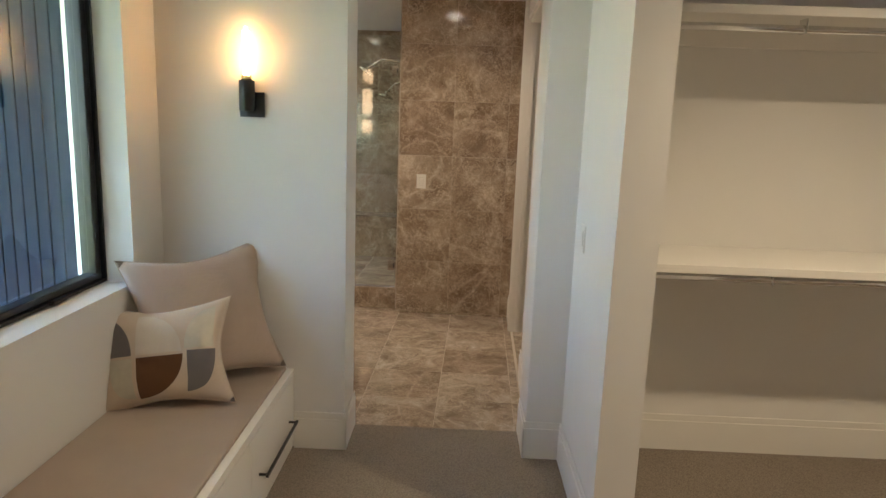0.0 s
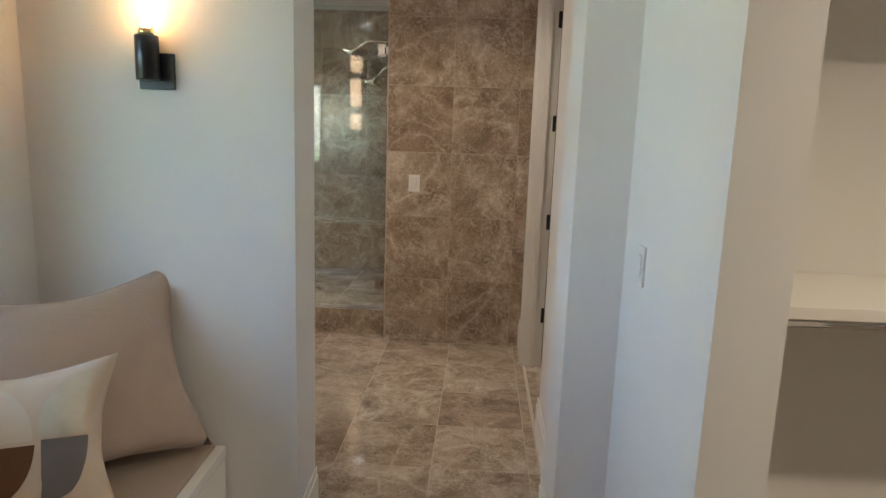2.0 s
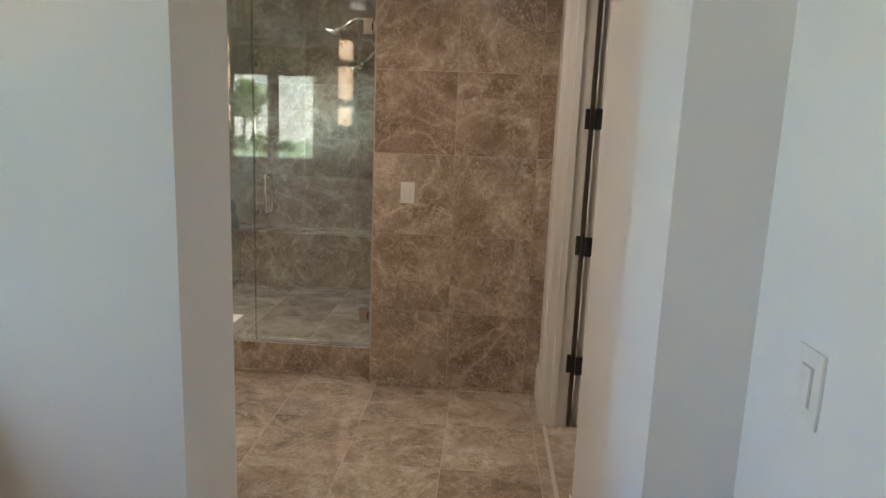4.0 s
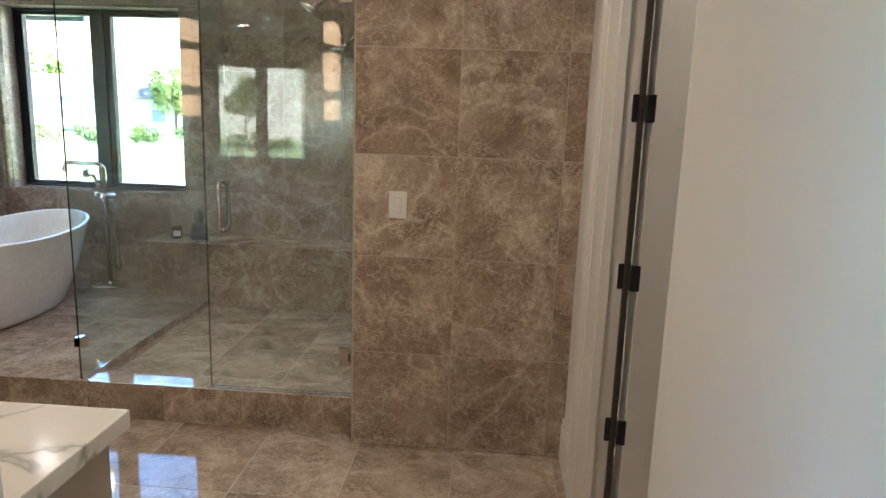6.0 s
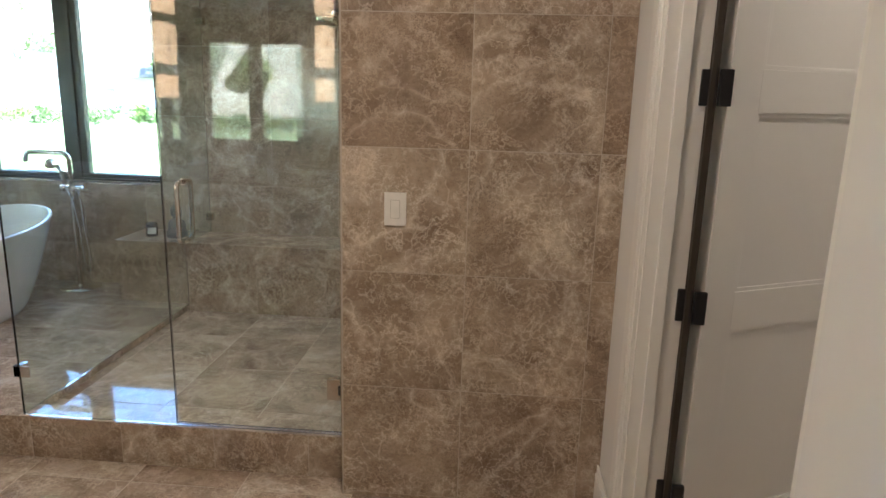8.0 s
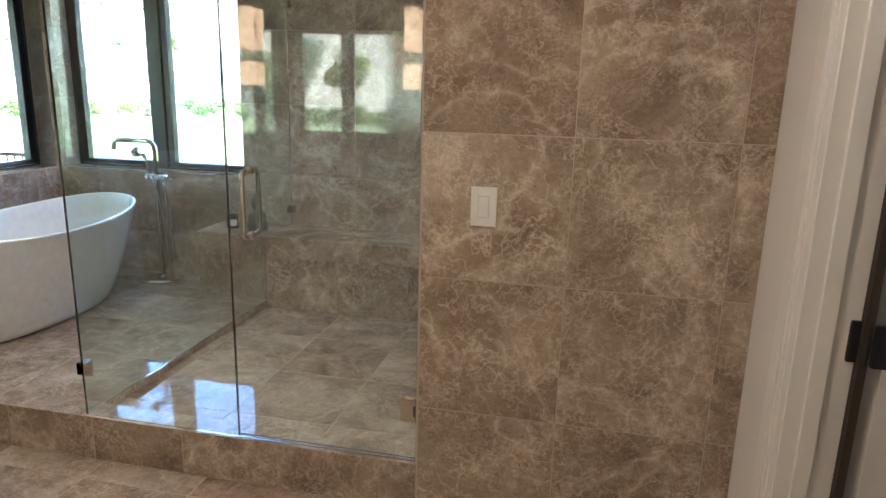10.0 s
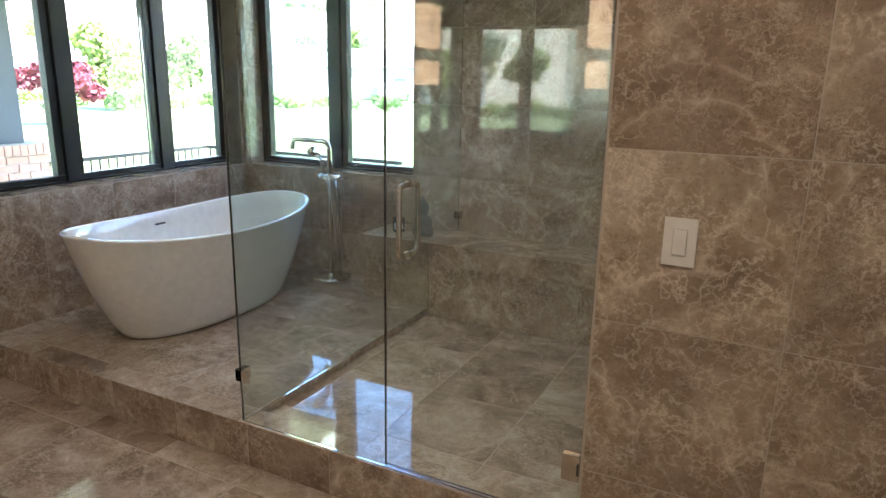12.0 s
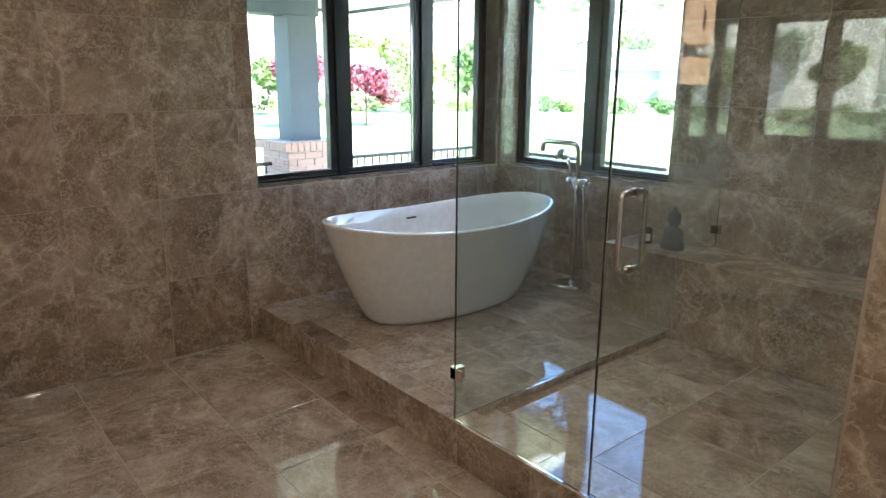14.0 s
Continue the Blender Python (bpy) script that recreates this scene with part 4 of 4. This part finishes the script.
def tree(bearing, dist, height, width, leaves, label, seed, n=3200):
    rng = random.Random(seed)
    x, y = spot(bearing, dist)
    top = thing("tree", label, "tree", (x, y, -0.6))
    bm = cylinder((0, 0, 0), (0.05, 0, height * 0.45), 0.05 * height * 0.4, 0.03 * height * 0.4, 10)
    for k in range(6):
        a = k * 1.1
        cylinder((0.03, 0, height * (0.25 + 0.03 * k)), (0.32 * width * math.cos(a), 0.32 * width * math.sin(a), height * (0.55 + 0.05 * k)), 0.02 * height * 0.4, 0.006 * height * 0.3, 6, bm)
    part("trunk", bm, BARK, top)
    me = leaf_cloud(n, width * 0.5, width * 0.5, height * 0.36, (0, 0, height * 0.62), height * 0.028 + 0.03, rng)
    me.materials.append(leaves)
    ob = new("crown", me)
    ob.parent = top


tree(61.2, 30, 3.3, 2.6, LEAF_R, "dark red leaved ornamental tree across the lawn", 1)
tree(56.6, 31, 2.9, 2.8, LEAF_R, "spreading red leaved tree across the lawn", 2)
tree(53.0, 44, 4.8, 3.6, LEAF_Y, "light green spring tree at the lawn's edge", 3)
tree(51.2, 42, 3.6, 3.0, LEAF_Y, "light green spring tree at the lawn's edge", 4)
tree(48.2, 45, 4.6, 2.6, LEAF, "round green tree at the lawn's edge", 5)
tree(64.5, 40, 3.5, 3.0, LEAF, "green tree at the lawn's edge", 6)
# every other far tree wears the leaves paled for haze
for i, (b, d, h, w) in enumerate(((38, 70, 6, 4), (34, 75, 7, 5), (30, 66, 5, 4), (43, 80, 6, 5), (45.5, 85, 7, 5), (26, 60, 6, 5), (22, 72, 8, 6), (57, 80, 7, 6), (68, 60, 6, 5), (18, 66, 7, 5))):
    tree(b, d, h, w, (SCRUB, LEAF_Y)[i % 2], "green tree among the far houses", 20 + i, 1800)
for i in range(26):
    rng = random.Random(50 + i)
    b = 16 + i * 1.95 + rng.uniform(-0.5, 0.5)
    x, y = spot(b, 43 + rng.uniform(-1.5, 3))
    me = leaf_cloud(420, rng.uniform(0.8, 1.25), 0.8, rng.uniform(0.45, 0.8), (0, 0, 0.55), 0.10, rng, 6)
    me.materials.append((LEAF, LEAF_Y)[rng.random() < 0.4])
    s = tagged(new("shrub", me), "low leafy green shrub along the lawn", "shrub", "lawn shrubs")
    s.location = (x, y, -0.6)
wl = random.Random(9)
wood = bpy.data.meshes.new("scrub")
vv, ff = [], []
for _ in range(900):
    a, r = radians(wl.uniform(0, 85)), wl.uniform(110, 420)
    j = (r - 75) / 22
    i = (math.degrees(a) + 60) / 2
    h = -1.0 + 125 * (1 - math.exp(-(j / 24) * 1.9)) * (0.75 + 0.5 * noise.noise(Vector((i * 0.09, j * 0.05, 2))))
    c0 = Vector((-r * math.sin(a), 4 + r * math.cos(a), h + 1.2))
    R = wl.uniform(1.2, 3.2)
    for _k in range(34):
        d = Vector((wl.gauss(0, 1), wl.gauss(0, 1), abs(wl.gauss(0, 0.8)))).normalized() * R * wl.uniform(0.5, 1)
        u = Vector((wl.gauss(0, 1), wl.gauss(0, 1), wl.gauss(0, 1))).normalized()
        w = u.cross(Vector((0.3, 0.5, 0.8))).normalized()
        k = len(vv)
        s = R * 0.2
        vv += [tuple(c0 + d - u * s), tuple(c0 + d + w * s), tuple(c0 + d + u * s), tuple(c0 + d - w * s)]
        ff.append((k, k + 1, k + 2, k + 3))
wood.from_pydata(vv, [], ff)
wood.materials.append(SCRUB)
tagged(new("hill_scrub", wood), "scattered green scrub oak on the hillside", "scrub", kind="stuff")


def house(bearing, dist, w, h, turn, label):
    x, y = spot(bearing, dist)
    top = thing("house", label, "house", (x, y, -0.6), turn)
    part("wall", boxes((-w / 2, w / 2, -3, 3, 0, h)), STUCCO, top)
    bm = bmesh.new()
    a = [bm.verts.new(p) for p in ((-w / 2 - 0.4, -3.4, h), (w / 2 + 0.4, -3.4, h), (w / 2 + 0.4, 3.4, h), (-w / 2 - 0.4, 3.4, h), (-w / 2 + 1.5, 0, h + 2.0), (w / 2 - 1.5, 0, h + 2.0))]
    for f in ((0, 1, 5, 4), (1, 2, 5), (2, 3, 4, 5), (3, 0, 4), (3, 2, 1, 0)):
        bm.faces.new([a[k] for k in f])
    part("roof", bm, ROOF, top, "grey shingle roof")
    for k in range(3):
        xx = -w / 2 + w * (k + 0.5) / 3
        wd = part("window", boxes((xx - 0.6, xx + 0.6, -3.04, -2.99, 0.9, 2.1)), TRIM, top, "white framed window")
        part("pane", boxes((xx - 0.52, xx + 0.52, -3.06, -3.041, 0.98, 2.02)), FARPANE, wd)


house(41.5, 66, 12, 2.9, 40, "low pale house with a grey roof beyond the lawn")
house(34.0, 72, 11, 2.9, 30, "low pale house with a grey roof beyond the lawn")
house(27.0, 64, 12, 2.9, 22, "white house with a grey roof beyond the lawn")
house(64.0, 58, 12, 3.0, 66, "low pale house with a grey roof beyond the lawn")
house(58.0, 70, 10, 2.9, 58, "low pale house with a grey roof beyond the lawn")


# ---- porch by the west window ----
def porch():
    structure("porch_slab", boxes((-8.6, LX - 0.21, 3.2, 10.7, -0.6, -0.10)), MORTAR, "grey concrete porch slab", "porch")
    rf = structure("porch_roof", boxes((-8.2, LX - 0.21, 3.2, 9.2, 2.41, 2.62)), SOFFIT, "pale boarded porch soffit", "porch roof")
    part("fascia", boxes((-8.25, -8.2, 3.2, 9.25, 2.36, 2.68), (-8.2, LX - 0.21, 9.2, 9.25, 2.36, 2.68)), POST, rf)
    part("beam", boxes((-7.16, -6.84, 3.2, 7.95, 2.17, 2.398), bevel=0.004), POST, rf, "dark painted porch beam")
    for i in range(40):
        x = -8.19 + i * 0.105
        part("soffit_board", boxes((x, x + 0.10, 3.21, 9.19, 2.400, 2.409)), SOFFIT, rf)
    cx, cy = -7.0, 7.74
    col = thing("porch_column", "blue-grey square porch column on a brick base", "column", (cx, cy, -0.10))
    part("shaft", boxes((-0.17, 0.17, -0.17, 0.17, 0.957, 2.269), bevel=0.004), POST, col)
    base = part("base_core", boxes((-0.30, 0.30, -0.30, 0.30, 0, 0.86)), MORTAR, col)
    for r in range(11):
        z = 0.006 + r * 0.077
        off = 0.1 if r % 2 else 0.0
        for f in range(4):
            fm = pose(0, 0, 0, 0, 0, 90 * f)
            for k in range(4):
                a = -0.315 + k * 0.21 - off
                b = a + 0.20
                a, b = max(a, -0.312), min(b, 0.312)
                if b - a > 0.03:
                    part("brick", boxes((a, b, -0.312, -0.300, z, z + 0.066), m=fm), BRICK, base)
    cap = part("cap_core", boxes((-0.36, 0.36, -0.36, 0.36, 0.86, 0.955)), MORTAR, col)
    for f in range(4):
        fm = pose(0, 0, 0, 0, 0, 90 * f)
        for k in range(10):
            a = -0.37 + k * 0.0745
            part("brick", boxes((a, a + 0.066, -0.372, -0.36, 0.862, 0.957), m=fm), BRICK, cap)
    rail = thing("porch_railing", "black metal porch railing with square pickets", "railing", (cx, 0, -0.10))
    for y0, y1 in ((3.3, cy - 0.37), (cy + 0.37, 10.4)):
        part("rail", boxes((-0.025, 0.025, y0, y1, 0.69, 0.73)), BLACK, rail)
        part("rail", boxes((-0.02, 0.02, y0, y1, 0.08, 0.11)), BLACK, rail)
        n = int((y1 - y0) / 0.11)
        for k in range(n):
            y = y0 + 0.05 + k * 0.11
            part("picket", boxes((-0.008, 0.008, y - 0.008, y + 0.008, 0.11, 0.69)), BLACK, rail)
    part("rail", boxes((0.0, 3.0, 10.38, 10.42, 0.69, 0.73)), BLACK, rail)
    part("rail", boxes((0.0, 3.0, 10.38, 10.42, 0.08, 0.11)), BLACK, rail)
    for k in range(27):
        part("picket", boxes((0.05 + k * 0.11, 0.066 + k * 0.11, 10.392, 10.408, 0.11, 0.69)), BLACK, rail)


porch()
sid = structure("wall_siding", boxes((-3.95, -1.66, 0.08, 0.168, -0.6, 3.2), m=BED), SIDING, "dark blue vertical board siding outdoors", "siding")
for i in range(36):
    x = -3.94 + i * 0.063
    part("board", boxes((x, x + 0.055, 0.062, 0.08, -0.6, 3.2), bevel=0.002, m=BED), SIDING, sid)

part("corner_trim", boxes((-1.862, -1.838, 0.050, 0.061, -0.6, 3.2), bevel=0.002, m=BED), TRIM, sid, "pale corner trim board")
# out of view, added to cut skylight on the siding and through window_3
structure("eave", boxes((-3.6, -1.66, -4.2, 0.045, 2.62, 2.80), m=BED), SOFFIT, "unseen pale boarded eave added to shade the dressing room window", "eave")
# ---- tile pieces last ----
ZP = 0.015
tiling(pier, plane((0, PY, 0), (1, 0, 0), (0, 0, 1)), (-0.555, RX - 0.001), (0, CZ), -0.09, ZP, WALL_TILE)
tiling(pier, plane((-0.555, 0, 0), (0, -1, 0), (0, 0, 1)), (-PY - 0.12, -PY + 0.0), (0, CZ), -PY - 0.12, ZP, WALL_TILE)
tiling(shower_side, plane((-0.555, 0, 0), (0, -1, 0), (0, 0, 1)), (-BY, -PY - 0.12), (PAN, CZ), -BY + 0.1, ZP, WALL_TILE)
tiling(wall_back, plane((0, BY, 0), (1, 0, 0), (0, 0, 1)), (LX, -0.555), (0.1, CZ), -1.515, ZP, WALL_TILE, [(W0, SILL, W1, HEAD)])
tiling(wall_left, plane((LX, 0, 0), (0, 1, 0), (0, 0, 1)), (3.3, BY), (0, CZ), 5.187, -0.016, WALL_TILE, [(V0, SILL, V1, HEAD)])
# reveals
tiling(wall_back, plane((0, BY, SILL), (1, 0, 0), (0, 1, 0)), (W0, W1), (0, DEEP + 0.002), -3.0, 0, WALL_TILE)
tiling(wall_back, plane((W0, BY, 0), (0, 1, 0), (0, 0, 1)), (0, DEEP + 0.002), (SILL, HEAD), 0, ZP, WALL_TILE)
tiling(wall_back, plane((W1, BY, 0), (0, -1, 0), (0, 0, 1)), (-DEEP + 0.002, 0), (SILL, HEAD), -P, ZP, WALL_TILE)
tiling(wall_left, plane((LX, 0, SILL), (0, 1, 0), (-1, 0, 0)), (V0, V1), (0, DEEP + 0.002), 5.9, 0, WALL_TILE)
tiling(wall_left, plane((LX, V0, 0), (-1, 0, 0), (0, 0, 1)), (0, DEEP + 0.002), (SILL, HEAD), 0, ZP, WALL_TILE)
tiling(wall_left, plane((LX, V1, 0), (1, 0, 0), (0, 0, 1)), (-DEEP + 0.002, 0), (SILL, HEAD), -P, ZP, WALL_TILE)
# floors
tiling(floor, plane((0, 0, 0), (1, 0, 0), (0, 1, 0)), (LX, RX), (3.24, 5.705), -0.513, 4.66, FLOOR_TILE)
tiling(platform, plane((0, 0, CURB), (1, 0, 0), (0, 1, 0)), (LX, -1.985), (5.705, BY), -1.985, 5.83, FLOOR_TILE)
tiling(platform, plane((0, 0, CURB), (1, 0, 0), (0, 1, 0)), (-1.985, -0.555), (5.705, 5.83), -1.985, 5.705, FLOOR_TILE)
tiling(platform, plane((0, 5.705, 0), (1, 0, 0), (0, 0, 1)), (LX, -0.555), (0, CURB), -0.72, -0.2, WALL_TILE, pu=0.405)
tiling(platform, plane((-1.985, 0, 0), (0, 1, 0), (0, 0, 1)), (5.83, 7.315), (PAN, CURB), 5.83, -0.2, WALL_TILE)
tiling(shower_pan, plane((0, 0, PAN), (1, 0, 0), (0, 1, 0)), (-1.985, -0.555), (5.83, 7.315), -1.47, 5.98, FLOOR_TILE)
tiling(bench, plane((0, 7.315, 0), (1, 0, 0), (0, 0, 1)), (-2.45, -0.555), (PAN, 0.470), -1.512, 0.014, WALL_TILE)
tiling(bench, plane((-2.45, 0, 0), (0, -1, 0), (0, 0, 1)), (-BY, -7.315), (CURB, 0.470), -BY, 0.014, WALL_TILE)
